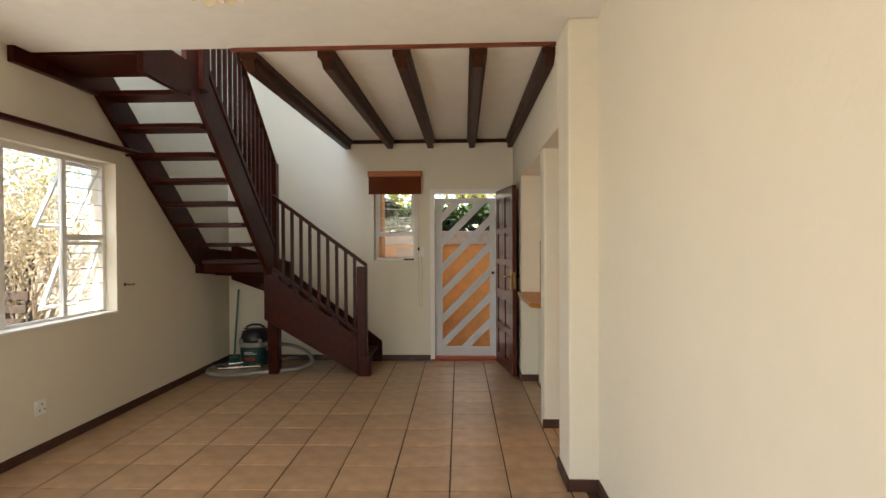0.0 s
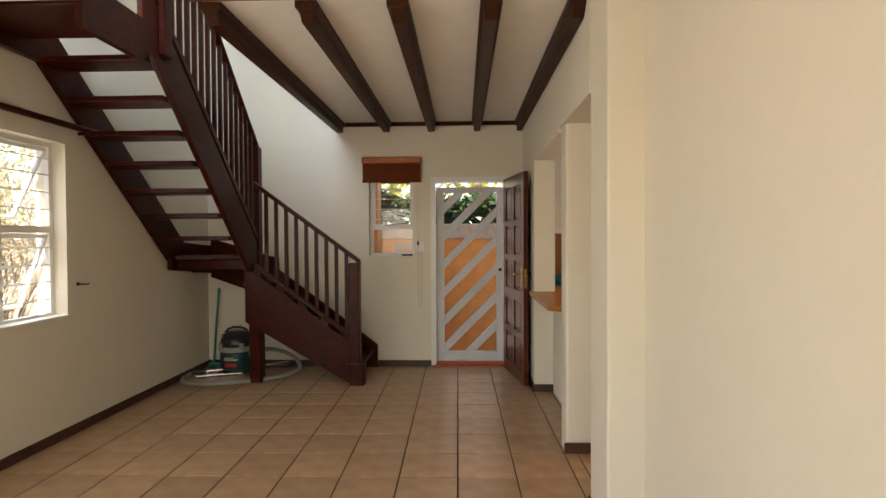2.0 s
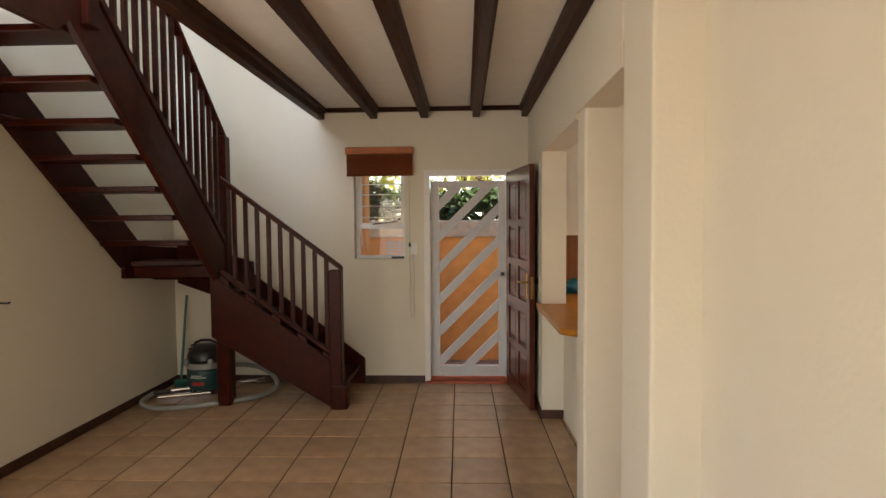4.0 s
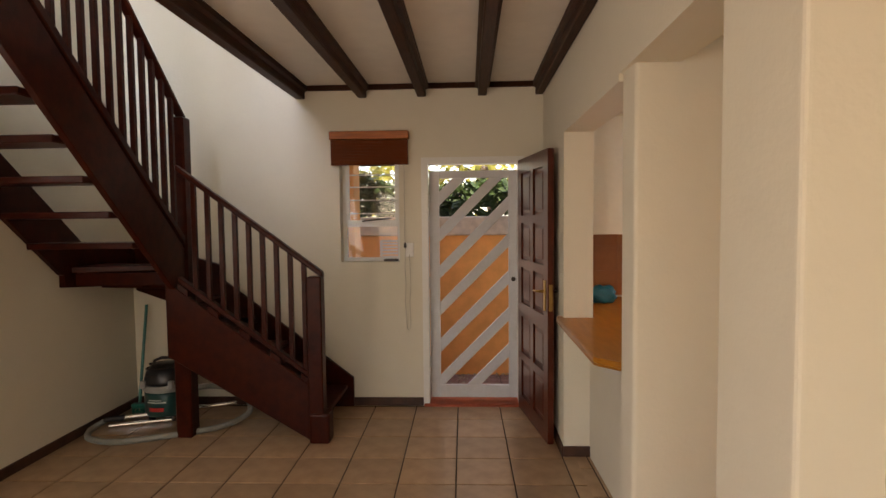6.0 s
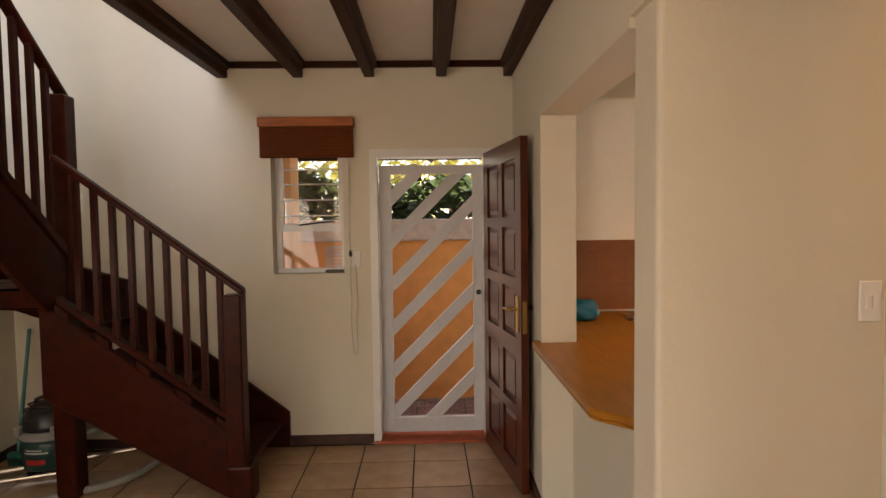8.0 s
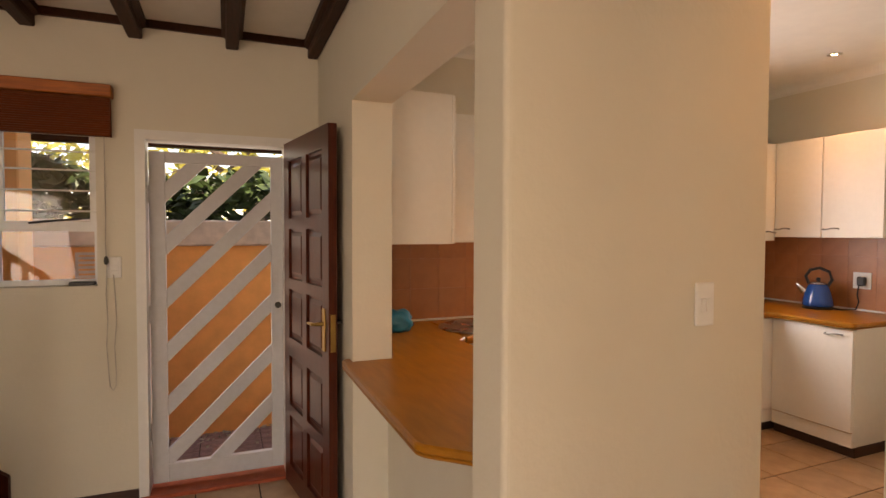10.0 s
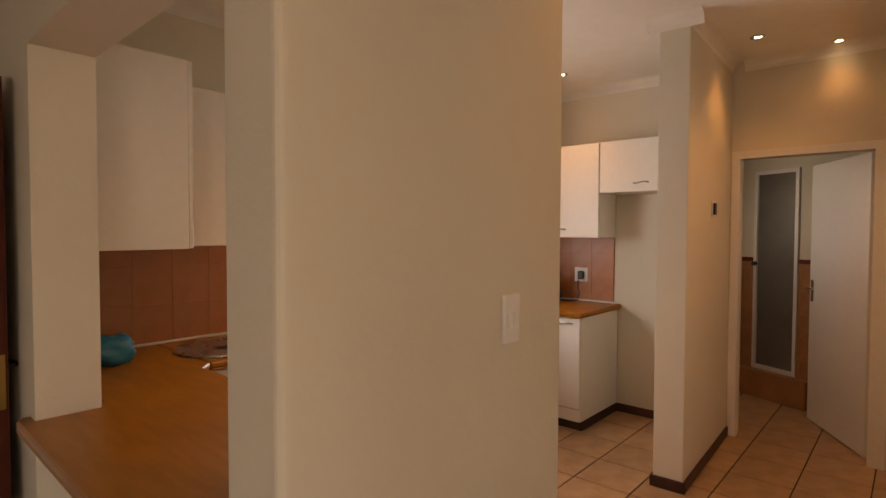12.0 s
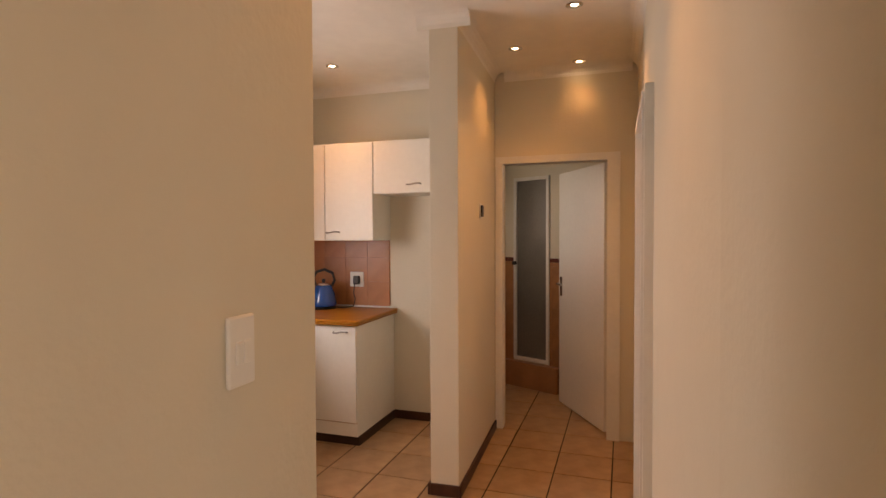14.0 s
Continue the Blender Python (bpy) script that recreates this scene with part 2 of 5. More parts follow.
# stair well above the ceiling; unseen upper walls, ceiling and window opening are assumed
solid("ceiling_living", abox(XL, 1.10, YB, 3.45, ZC, ZC + 0.14), CEILING, "smooth white painted ceiling", "ceiling", "structure")
solid("ceiling_beamed", abox(-1.29, XR, 3.45, YF, ZC - 0.02, ZC + 0.14), CEILING, "white boarded ceiling between dark beams", "ceiling", "structure")
solid("ceiling_upper", abox(XL - 0.22, -1.09, 0.9, YF + 0.22, 5.2, 5.3), CEILING, "white upper ceiling", "ceiling", "structure")
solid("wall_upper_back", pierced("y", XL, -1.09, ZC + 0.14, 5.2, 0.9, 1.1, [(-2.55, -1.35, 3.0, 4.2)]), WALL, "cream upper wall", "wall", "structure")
solid("wall_upper_right", abox(-1.24, -1.09, 1.1, YF, ZC + 0.14, 5.2), WALL, "cream upper wall", "wall", "structure")

# ceiling beams
for bx, w in ((-1.255, 0.075), (-0.745, 0.07), (-0.262, 0.07), (0.228, 0.07), (0.683, 0.06)):
    ob = solid("ceiling_beam", bmesh.new(), BEAM, "dark-stained timber ceiling beam with moulded edges", "beam", group="ceiling beams")
    bm = bmesh.new()
    h = w / 2
    y1 = YF - 0.002
    prism(bm, [(bx - h - 0.022, ZC - 0.021), (bx - h - 0.022, ZC - 0.058), (bx - h, ZC - 0.070), (bx - h, ZC - 0.118), (bx - h + 0.006, ZC - 0.125), (bx + h - 0.006, ZC - 0.125), (bx + h, ZC - 0.118), (bx + h, ZC - 0.070), (bx + h + 0.022, ZC - 0.058), (bx + h + 0.022, ZC - 0.021)], "y", 3.465, y1)
    for v in bm.verts:
        if v.co.y < 3.5 and v.co.z < ZC - 0.1:
            v.co.y += 0.05
    bmesh.ops.recalc_face_normals(bm, faces=bm.faces)
    bm.to_mesh(ob.data)
    bm.free()
solid("trim_wall_plate", abox(-1.19, XR, YF - 0.022, YF, ZC - 0.062, ZC - 0.02), BEAM, "dark timber strip along the ceiling", "trim", "structure")
solid("trim_ceiling_edge", abox(-1.36, XR, 3.435, 3.463, ZC - 0.022, ZC + 0.02, bev=0.004), REDWOOD, "varnished red-brown timber edge strip", "trim", "structure")

# skirting
def skirt(points):
    for (xa, ya), (xb, yb) in points:
        x0, x1, y0, y1 = min(xa, xb), max(xa, xb), min(ya, yb), max(ya, yb)
        if x1 - x0 < y1 - y0:
            x0, x1 = (x0, x0 + 0.014) if xa <= xb else (x0 - 0.014, x0)
        solid("baseboard", abox(x0, x1, y0, y1, 0, 0.068, bev=0.003), SKIRT, "dark brown timber skirting board", "skirting", "structure")


skirt([((XL, YB), (XL, YF)), ((0.871, YB), (0.871, 3.075)), ((0.706, 3.061), (0.706, 3.405)), ((0.701, HF - 0.014), (0.701, YF))])
for x0, x1, y0, y1 in ((XL + 0.014, -0.272, YF - 0.014, YF), (0.562, 0.70, YF - 0.014, YF), (0.706, 0.885, 3.061, 3.075), (0.715, 0.90, HF - 0.014, HF)):
    solid("baseboard", abox(x0, x1, y0, y1, 0, 0.068, bev=0.003), SKIRT, "dark brown timber skirting board", "skirting", "structure")

# ---- structure: kitchen, passage, bathroom ----
AT["frame"] = HOUSE
KX, KZ, PY, SY0, SY1, BX = 4.66, 2.74, 3.41, 4.428, 4.598, 4.68
def rounded(x0, x1, y0, y1, r):
    """A rectangle's outline with rounded corners."""
    pts = []
    for cx, cy, a in ((x1 - r, y1 - r, 0), (x0 + r, y1 - r, 90), (x0 + r, y0 + r, 180), (x1 - r, y0 + r, 270)):
        pts += [(cx + r * math.cos(radians(a + 22.5 * k)), cy + r * math.sin(radians(a + 22.5 * k))) for k in range(5)]
    return pts


ob = solid("wall_switch", aprism(rounded(0.680, 1.49, 4.116, 4.278, 0.016), "z", 0, 2.1149), WALL, "cream painted plaster wall with a light switch", "wall", "structure")
solid("wall_switch_upper", aprism([(0.80, 4.116), (1.474, 4.116), (1.49, 4.132), (1.49, 4.278), (0.80, 4.278)], "z", 2.1149, KZ), WALL, "cream painted plaster wall", "wall", "structure")
AT["frame"] = STUB
solid("wall_stub", abox(3.50, BX - 0.004, SY0, SY1, 0, KZ, bev=0.006, seg=2), WALL, "cream plaster wall between kitchen and passage", "wall", "structure")
AT["frame"] = HOUSE
solid("wall_kitchen_east", abox(KX, KX + 0.12, 4.60, 6.7, 0, KZ + 0.05), WALL, "cream painted kitchen wall", "wall", "structure")
solid("wall_kitchen_front", pierced("y", 0.86, KX + 0.12, 0, KZ + 0.05, 6.48, 6.70, [(2.25, 3.25, 1.08, 2.08)]), WALL, "cream painted kitchen wall", "wall", "structure")
AT["frame"] = PASSAGE
solid("wall_passage_end", aprism([(1.40, PY - 0.16), (0.80, PY - 0.16), (0.80, PY - 0.03), (0.95, PY - 0.026), (1.25, PY - 0.012), (1.34, PY - 0.005), (1.40, PY)], "z", 0, KZ), WALL, "cream painted passage wall", "wall", "structure")
solid("wall_passage", pierced("y", 1.40, 6.5, 0, KZ, PY - 0.16, PY, [(2.93, 3.67, -0.1, 2.04)]), WALL, "cream painted passage wall with a doorway", "wall", "structure")
AT["frame"] = HOUSE
solid("wall_bathroom_door", pierced("x", PY, 4.60, 0, KZ - 0.002, BX, BX + 0.12, [(3.65, 4.43, -0.1, 2.04)]), WALL, "cream painted wall over the bathroom door", "wall", "structure")
solid("ceiling_kitchen", abox(0.72, 6.6, PY - 0.1, 6.7, KZ, KZ + 0.1), CEILING, "smooth white kitchen and passage ceiling", "ceiling", "structure")
solid("wall_above_doorway", abox(0.76, 0.88, 3.41, 4.12, 2.13, KZ), WALL, "cream plaster above the doorway", "wall", "structure")
# bathroom shell
BWX = 6.55
# the opening here only holds the added bathroom light
solid("wall_bathroom_left", pierced("y", KX + 0.12, BWX, 0, KZ, 4.95, 5.05, [(4.93, 5.47, 1.38, 2.12)]), WALL, "cream bathroom wall", "wall", "structure")
solid("wall_bathroom_far", abox(BWX, BWX + 0.1, PY - 0.2, 5.05, 0, KZ), WALL, "cream bathroom wall", "wall", "structure")
# ---- floors ----
solid("ground", abox(-60, 60, -60, 60, -0.32, -0.14), material("garden_ground", (0.34, 0.27, 0.19), 0.9, grain=(6, 0.08), stain=(0.5, 0.2), bump=(20, 0.4)), "dry sandy garden ground", "ground", "structure")
AT["frame"] = LIVING
floor_living = solid("floor", abox(XL - 0.1, 0.95, YB - 0.1, YF + 0.2, -0.138, -0.006), GROUT, "beige ceramic tiled floor with dark grout", "floor", "structure")
AT["frame"] = HOUSE
floor_kitchen = solid("floor_kitchen", abox(0.72, 6.6, PY - 0.3, 6.6, -0.1385, -0.0065), GROUT, "beige ceramic tiled kitchen and passage floor", "floor", "structure")

# ---- staircase ----
AT["frame"] = LIVING
RISE, SY, PX, NX = 2.80 / 15, 5.79, -1.93, -0.935
stair = thing("staircase", (NX, SY, 0), "dark-stained open-riser timber staircase with winders", "staircase")
FRY, UPX = 5.735, -1.985
SLOPE = 0.74


def baluster(bm, x, y, z0, z1, s=0.016):
    box(bm, x - s, x + s, y - s, y + s, z0, z1, bev=0.003)
    return bm


# posts
part("newel_post", abox(NX - 0.070, NX + 0.032, SY - 0.085, SY + 0.015, 0.0, 1.16, bev=0.008), WOOD, stair)
part("newel_base", abox(NX - 0.064, NX + 0.074, SY - 0.102, SY + 0.034, 0.0, 0.21, bev=0.016, seg=2), WOOD, stair)
part("support_post", abox(PX - 0.058, PX + 0.058, SY - 0.02, SY + 0.096, 0.0, 1.08, bev=0.008), WOOD, stair)
part("newel_post", abox(PX - 0.105, PX + 0.006, SY + 0.0965, SY + 0.205, 0.86, 2.30, bev=0.010), WOOD, stair)
# lower flight: outer and wall stringers
for name, y0, y1 in (("stringer", FRY - 0.01, FRY + 0.032), ("wall_stringer", YF - 0.045, YF - 0.004)):
    part(name, aprism([(NX - 0.05, 0.0), (NX - 0.05, 0.388), (PX - 0.075, 1.138), (PX - 0.075, 0.60)] if name == "stringer" else [(-0.853, 0.0), (-0.853, 0.24), (-1.35, 0.625), (PX, 1.06), (PX, 0.62), (-1.08, 0.0)], "y", y0, y1, bev=0.004), WOOD, stair)
for n in range(4):
    x1 = -0.90 - 0.245 * n
    part("tread", abox(x1 - 0.285, x1, FRY + 0.032, YF - 0.045, RISE * (n + 1) - 0.036, RISE * (n + 1), bev=0.006), WOOD, stair)
# lower balustrade
for k in range(5):
    x = NX - 0.09 - 0.215 * k
    z = 0.385 + (NX - x) * SLOPE
    part("spacer", aprism([(x - 0.035, z - 0.012), (x + 0.035, z - 0.064), (x + 0.035, z - 0.022), (x - 0.035, z + 0.030)], "y", FRY - 0.004, FRY + 0.028), WOOD, stair)
def rail_z(x):
    return 1.165 + (NX - x) * SLOPE


part("handrail", aprism([(NX + 0.03, rail_z(NX + 0.03)), (NX + 0.03, rail_z(NX + 0.03) + 0.045), (PX, rail_z(PX) + 0.045), (PX, rail_z(PX))], "y", FRY + 0.018, FRY + 0.082, bev=0.010), WOOD, stair)
part("lower_rail", aprism([(NX, rail_z(NX) - 0.78), (NX, rail_z(NX) - 0.74), (PX, rail_z(PX) - 0.74), (PX, rail_z(PX) - 0.78)], "y", FRY + 0.022, FRY + 0.078, bev=0.004), WOOD, stair)
for k in range(9):
    x = NX - 0.105 - 0.0965 * k
    part("baluster", baluster(bmesh.new(), x, FRY + 0.05, rail_z(x) - 0.75, rail_z(x) + 0.01), WOOD, stair)
# upper flight
def s_top(y):
    return 1.505 + (5.73 - y) * 0.925


def s_bot(y):
    return 1.10 + (5.70 - y) * 0.95


part("stringer", aprism([(5.90, s_top(5.90)), (4.02, s_top(4.02)), (4.02, s_bot(4.02)), (5.78, s_bot(5.78)), (5.90, 0.98)], "x", UPX, UPX + 0.042, bev=0.004), WOOD, stair)
part("wall_stringer", aprism([(5.90, 1.36), (5.64, 1.585), (4.25, 2.775), (4.05, 2.775), (4.097, 2.549), (5.64, 1.19), (5.90, 1.10)], "x", XL + 0.004, XL + 0.046, bev=0.004), WOOD, stair)
for k in range(7):
    y0 = 4.11 + 0.205 * k
    z = (2.598, 2.386)[k] if k < 2 else 2.57 - 0.192 * k
    part("tread", abox(XL + 0.046, UPX, y0, y0 + 0.235, z - 0.04, z, bev=0.006), WOOD, stair)
# winders round the corner
cx, cy = PX - 0.06, SY + 0.13
for pts, z in (([(cx, cy), (XL + 0.05, 5.72), (XL + 0.05, 6.10)], 1.235), ([(cx, cy), (XL + 0.05, 6.02), (XL + 0.05, YF - 0.02), (-2.30, YF - 0.02)], 1.095), ([(cx, cy), (-2.34, YF - 0.02), (-1.90, YF - 0.02)], 0.925)):
    part("winder_tread", aprism(pts, "z", z - 0.04, z, bev=0.004), WOOD, stair)
part("winder_stringer", aprism([(5.66, 1.10), (5.66, 1.48), (5.9, 1.36), (YF - 0.004, 1.32), (YF - 0.004, 1.02)], "x", XL + 0.004, XL + 0.046), WOOD, stair)
part("winder_stringer", aprism([(XL + 0.05, 0.98), (XL + 0.05, 1.40), (PX, 1.18), (PX, 0.72)], "y", YF - 0.045, YF - 0.004), WOOD, stair)
part("winder_bearer", abox(XL + 0.01, PX - 0.06, 5.765, 5.80, 1.10, 1.19, bev=0.004), WOOD, stair)
# landing edge and upper balustrade
part("landing_board", abox(XL + 0.051, UPX - 0.001, 3.466, 3.95, 2.645, 2.76, bev=0.004), WOOD, stair)
part("landing_side", aprism([(3.30, 2.555), (3.30, 2.655), (3.46, 2.655), (3.46, 2.76), (4.25, 2.76), (4.25, 2.45), (4.11, 2.555), (3.80, 2.56)], "x", XL + 0.004, XL + 0.05), WOOD, stair)
part("landing_side", aprism([(3.466, 2.525), (3.466, 2.79), (4.12, 2.79), (4.12, 2.62), (4.02, 2.525)], "x", UPX, UPX + 0.042), WOOD, stair)
part("upper_newel", abox(UPX - 0.02, UPX + 0.083, 4.20, 4.30, 2.615, 3.86, bev=0.008), WOOD, stair)
def up_rail(y):
    return 2.445 + (5.75 - y) * 0.93


part("handrail", aprism([(5.95, up_rail(5.95)), (5.95, up_rail(5.95) + 0.05), (4.10, up_rail(4.10) + 0.05), (4.10, up_rail(4.10))], "x", UPX - 0.01, UPX + 0.055, bev=0.010), WOOD, stair)
part("lower_rail", aprism([(5.89, s_top(5.89) + 0.02), (5.89, s_top(5.89) + 0.085), (4.10, s_top(4.10) + 0.085), (4.10, s_top(4.10) + 0.02)], "x", UPX - 0.005, UPX + 0.05, bev=0.004), WOOD, stair)
for k in range(15):
    y = 5.80 - 0.108 * k
    part("baluster", baluster(bmesh.new(), UPX + 0.022, y, s_top(y) + 0.05, up_rail(y) + 0.01), WOOD, stair)

# ---- living room things ----
AT["frame"] = LIVING


def placed(name, base, rz, label, category, group=""):
    """A thing built about its own origin and turned."""
    ob = new(name)
    ob.empty_display_size = 0.1
    ob.matrix_basis = AT["frame"] @ pose(*base, 0, 0, rz)
    BASE[ob.name] = Vector((0, 0, 0))
    return tagged(ob, label, category, group)


def clip(poly, x0, x1, z0, z1):
    """A polygon cut to a rectangle."""
    for inside, cut in ((lambda p: p[0] >= x0, 0), (lambda p: p[0] <= x1, 1), (lambda p: p[1] >= z0, 2), (lambda p: p[1] <= z1, 3)):
        out = []
        for i, p in enumerate(poly):
            q = poly[(i + 1) % len(poly)]
            a, b = inside(p), inside(q)
            if a:
                out.append(p)
            if a != b:
                if cut < 2:
                    w = (x0, x1)[cut]
                    out.append((w, p[1] + (q[1] - p[1]) * (w - p[0]) / (q[0] - p[0])))
                else:
                    w = (z0, z1)[cut - 2]
                    out.append((p[0] + (q[0] - p[0]) * (w - p[1]) / (q[1] - p[1]), w))
        poly = out
        if not poly:
            break
    return poly


BRASS = material("brass", (0.50, 0.33, 0.11), 0.36, metal=1.0, grain=(40, 0.03), stain=(10, 0.1), bump=(60, 0.02))
DARKMETAL = material("dark_metal", (0.06, 0.055, 0.05), 0.4, metal=0.8, grain=(40, 0.05), stain=(8, 0.1))
CHROME = material("chrome", (0.75, 0.75, 0.76), 0.16, metal=1.0, grain=(50, 0.01), stain=(8, 0.05), bump=(60, 0.01))
BLACK = material("black_plastic", (0.018, 0.018, 0.020), 0.35, grain=(50, 0.02), stain=(6, 0.1), bump=(80, 0.03))
REDPAINT = material("red_polished_step", (0.42, 0.085, 0.035), 0.5, grain=(20, 0.06), stain=(4, 0.15))

# front door frame
frame_1 = solid("door_1", pierced("y", -0.272, 0.562, 0.0, 2.047, YF - 0.014, YF + 0.13, [(-0.222, 0.512, -0.1, 1.995)]), WHITE, "white painted steel door frame", "door frame", "structure")
solid("threshold", abox(-0.268, 0.558, YF - 0.03, YF + 0.24, -0.13, 0.020, bev=0.006), REDPAINT, "worn red polished concrete doorstep", "threshold", "structure")

# security gate with slanting slats
gate = thing("security_gate", (-0.22, YF + 0.09, 0.04), "white painted timber security gate with diagonal slats", "gate")
GY0, GY1, GZ0, GZ1, GX0, GX1 = YF + 0.075, YF + 0.112, 0.045, 1.945, -0.215, 0.508
ix0, ix1, iz0, iz1 = GX0 + 0.082, GX1 - 0.068, GZ0 + 0.105, GZ1 - 0.062
part("gate_stile", abox(GX0, ix0, GY0, GY1, GZ0, GZ1, bev=0.003), STEELPAINT, gate)
part("gate_stile", abox(ix1, GX1, GY0, GY1, GZ0, GZ1, bev=0.003), STEELPAINT, gate)
part("gate_rail", abox(ix0, ix1, GY0, GY1, GZ0, iz0, bev=0.003), STEELPAINT, gate)
part("gate_rail", abox(ix0, ix1, GY0, GY1, iz1, GZ1, bev=0.003), STEELPAINT, gate)
for zc in (1.715, 1.412, 1.105, 0.795, 0.485, 0.178, -0.128):
    strip = [(ix0 - 0.1, zc - 0.1 - 0.056), (ix1 + 0.1, zc + (ix1 - ix0) + 0.1 - 0.056), (ix1 + 0.1, zc + (ix1 - ix0) + 0.1 + 0.056), (ix0 - 0.1, zc - 0.1 + 0.056)]
    poly = clip(strip, ix0, ix1, iz0, iz1)
    part("gate_slat", aprism(poly, "y", GY0 + 0.004, GY1 - 0.004, bev=0.002), STEELPAINT, gate)
bm = bmesh.new()
sweep(bm, [(GX1 - 0.03, GY0 + 0.002, 1.045), (GX1 - 0.03, GY0 - 0.012, 1.045)], 0.019, 12)
part("gate_lock", bm, DARKMETAL, gate, "round dark lock cylinder")
for hz in (0.35, 1.02, 1.7):
    part("gate_hinge", asweep([(GX0 - 0.004, GY0, hz - 0.05), (GX0 - 0.004, GY0, hz + 0.05)], 0.008, 8), STEELPAINT, gate)

# open front door
door = placed("front_door", (0.508, YF - 0.03, 0.008), -80.5, "open dark red-brown hardwood door with raised panels", "door")
DW, DH, DT = 0.775, 2.0, 0.042
cols = [(0.095, 0.350), (0.425, 0.680)]
rows_z = [(0.12, 0.415), (0.475, 0.765), (0.87, 1.155), (1.215, 1.50), (1.56, 1.89)]
bm = pierced("y", 0, DW, 0, DH, 0, DT, [(c0, c1, r0, r1) for c0, c1 in cols for r0, r1 in rows_z])
part("door_leaf", bm, DOORWOOD, door)
for c0, c1 in cols:
    for r0, r1 in rows_z:
        bm = abox(c0, c1, 0.016, 0.026, r0, r1)
        for y0, y1, s in ((0.006, 0.018, 1), (0.024, 0.036, -1)):
            a, b = 0.012, 0.040
            yo, yi = (y0, y1) if s == 1 else (y1, y0)
            vs = [bm.verts.new(p) for p in ((c0 + b, yo, r0 + b), (c1 - b, yo, r0 + b), (c1 - b, yo, r1 - b), (c0 + b, yo, r1 - b), (c0 + a, yi, r0 + a), (c1 - a, yi, r0 + a), (c1 - a, yi, r1 - a), (c0 + a, yi, r1 - a))]
            bm.faces.new(vs[:4])
            for k in range(4):
                bm.faces.new((vs[k], vs[(k + 1) % 4], vs[4 + (k + 1) % 4], vs[4 + k]))
        part("door_panel", bm, DOORWOOD, door)
hz = 1.01
lock = part("handle_plate", abox(DW - 0.085, DW - 0.043, -0.006, 0.0, hz - 0.105, hz + 0.105, bev=0.004), BRASS, door, "polished brass handle plate")
part("lever", asweep([(DW - 0.064, -0.003, hz + 0.03), (DW - 0.064, -0.045, hz + 0.03), (DW - 0.075, -0.055, hz + 0.03), (DW - 0.150, -0.055, hz + 0.026)], [0.010, 0.008, 0.008, 0.006], 10), BRASS, lock)
lock2 = part("handle_plate", abox(DW - 0.085, DW - 0.043, DT, DT + 0.006, hz - 0.105, hz + 0.105, bev=0.004), BRASS, door, "polished brass handle plate")
part("lever", asweep([(DW - 0.064, DT + 0.003, hz + 0.03), (DW - 0.064, DT + 0.045, hz + 0.03), (DW - 0.075, DT + 0.052, hz + 0.03), (DW - 0.165, DT + 0.052, hz + 0.026)], [0.010, 0.008, 0.008, 0.006], 10), DARKMETAL, lock2)
part("lock_face", abox(DW - 0.001, DW + 0.003, 0.009, 0.033, hz - 0.10, hz + 0.08), BRASS, door, "brass lock face on the door edge")

# front window
WX0, WX1, WZ0, WZ1 = -0.945, -0.455, 1.20, 2.06
win = solid("window_1", pierced("y", WX0, WX1, WZ0, WZ1, YF + 0.10, YF + 0.135, [(WX0 + 0.035, WX1 - 0.03, WZ0 + 0.03, 1.49), (WX0 + 0.035, WX1 - 0.03, 1.525, WZ1 - 0.03)]), WHITE, "small white steel-framed window", "window", "structure")
part("sash_frame", pierced("y", WX0 + 0.035, WX1 - 0.03, 1.525, WZ1 - 0.03, YF + 0.106, YF + 0.128, [(WX0 + 0.055, WX1 - 0.05, 1.545, WZ1 - 0.05)]), WHITE, win)
for bz in (1.60, 1.71, 1.82, 1.92):
    part("burglar_bar", asweep([(WX0 + 0.02, YF + 0.085, bz), (WX1 - 0.01, YF + 0.085, bz)], 0.005, 6), WHITE, win)
for z0, z1 in ((WZ0 + 0.03, 1.49), (1.545, WZ1 - 0.05)):
    g = part("pane", abox(WX0 + 0.036, WX1 - 0.031, YF + 0.115, YF + 0.119, z0 + 0.001, z1 - 0.001), GLASS, win)
    g.visible_shadow = False
part("stay_arm", asweep([(WX0 + 0.17, YF + 0.07, 1.535), (WX0 + 0.30, YF + 0.06, 1.55), (WX1 - 0.08, YF + 0.07, 1.56)], 0.006, 6), DARKMETAL, win, "dark window stay")
part("sill_catch", abox(WX1 - 0.14, WX1 - 0.02, YF + 0.03, YF + 0.085, WZ0 + 0.001, WZ0 + 0.02, bev=0.004), DARKMETAL, win, "dark latch lying on the sill")

# wooden blind
VALANCE = material("blind_valance_wood", (0.46, 0.125, 0.018), 0.4, grain=(10, 0.1), stain=(4, 0.1), bump=(20, 0.05), second=(0.30, 0.085, 0.016), stretch=(0.8, 8, 8))
SLATWOOD = material("blind_slat_wood", (0.16, 0.032, 0.005), 0.6, grain=(14, 0.1), stain=(5, 0.15), bump=(20, 0.05), second=(0.12, 0.028, 0.004), stretch=(0.8, 8, 8), spec=0.15)
blind = thing("wooden_blind", (-0.68, YF - 0.02, 2.0), "red-brown wooden window blind drawn up under its valance", "blind")
part("valance", abox(-1.008, -0.366, YF - 0.075, YF - 0.001, 2.195, 2.26, bev=0.005), VALANCE, blind, "orange-brown wooden valance")
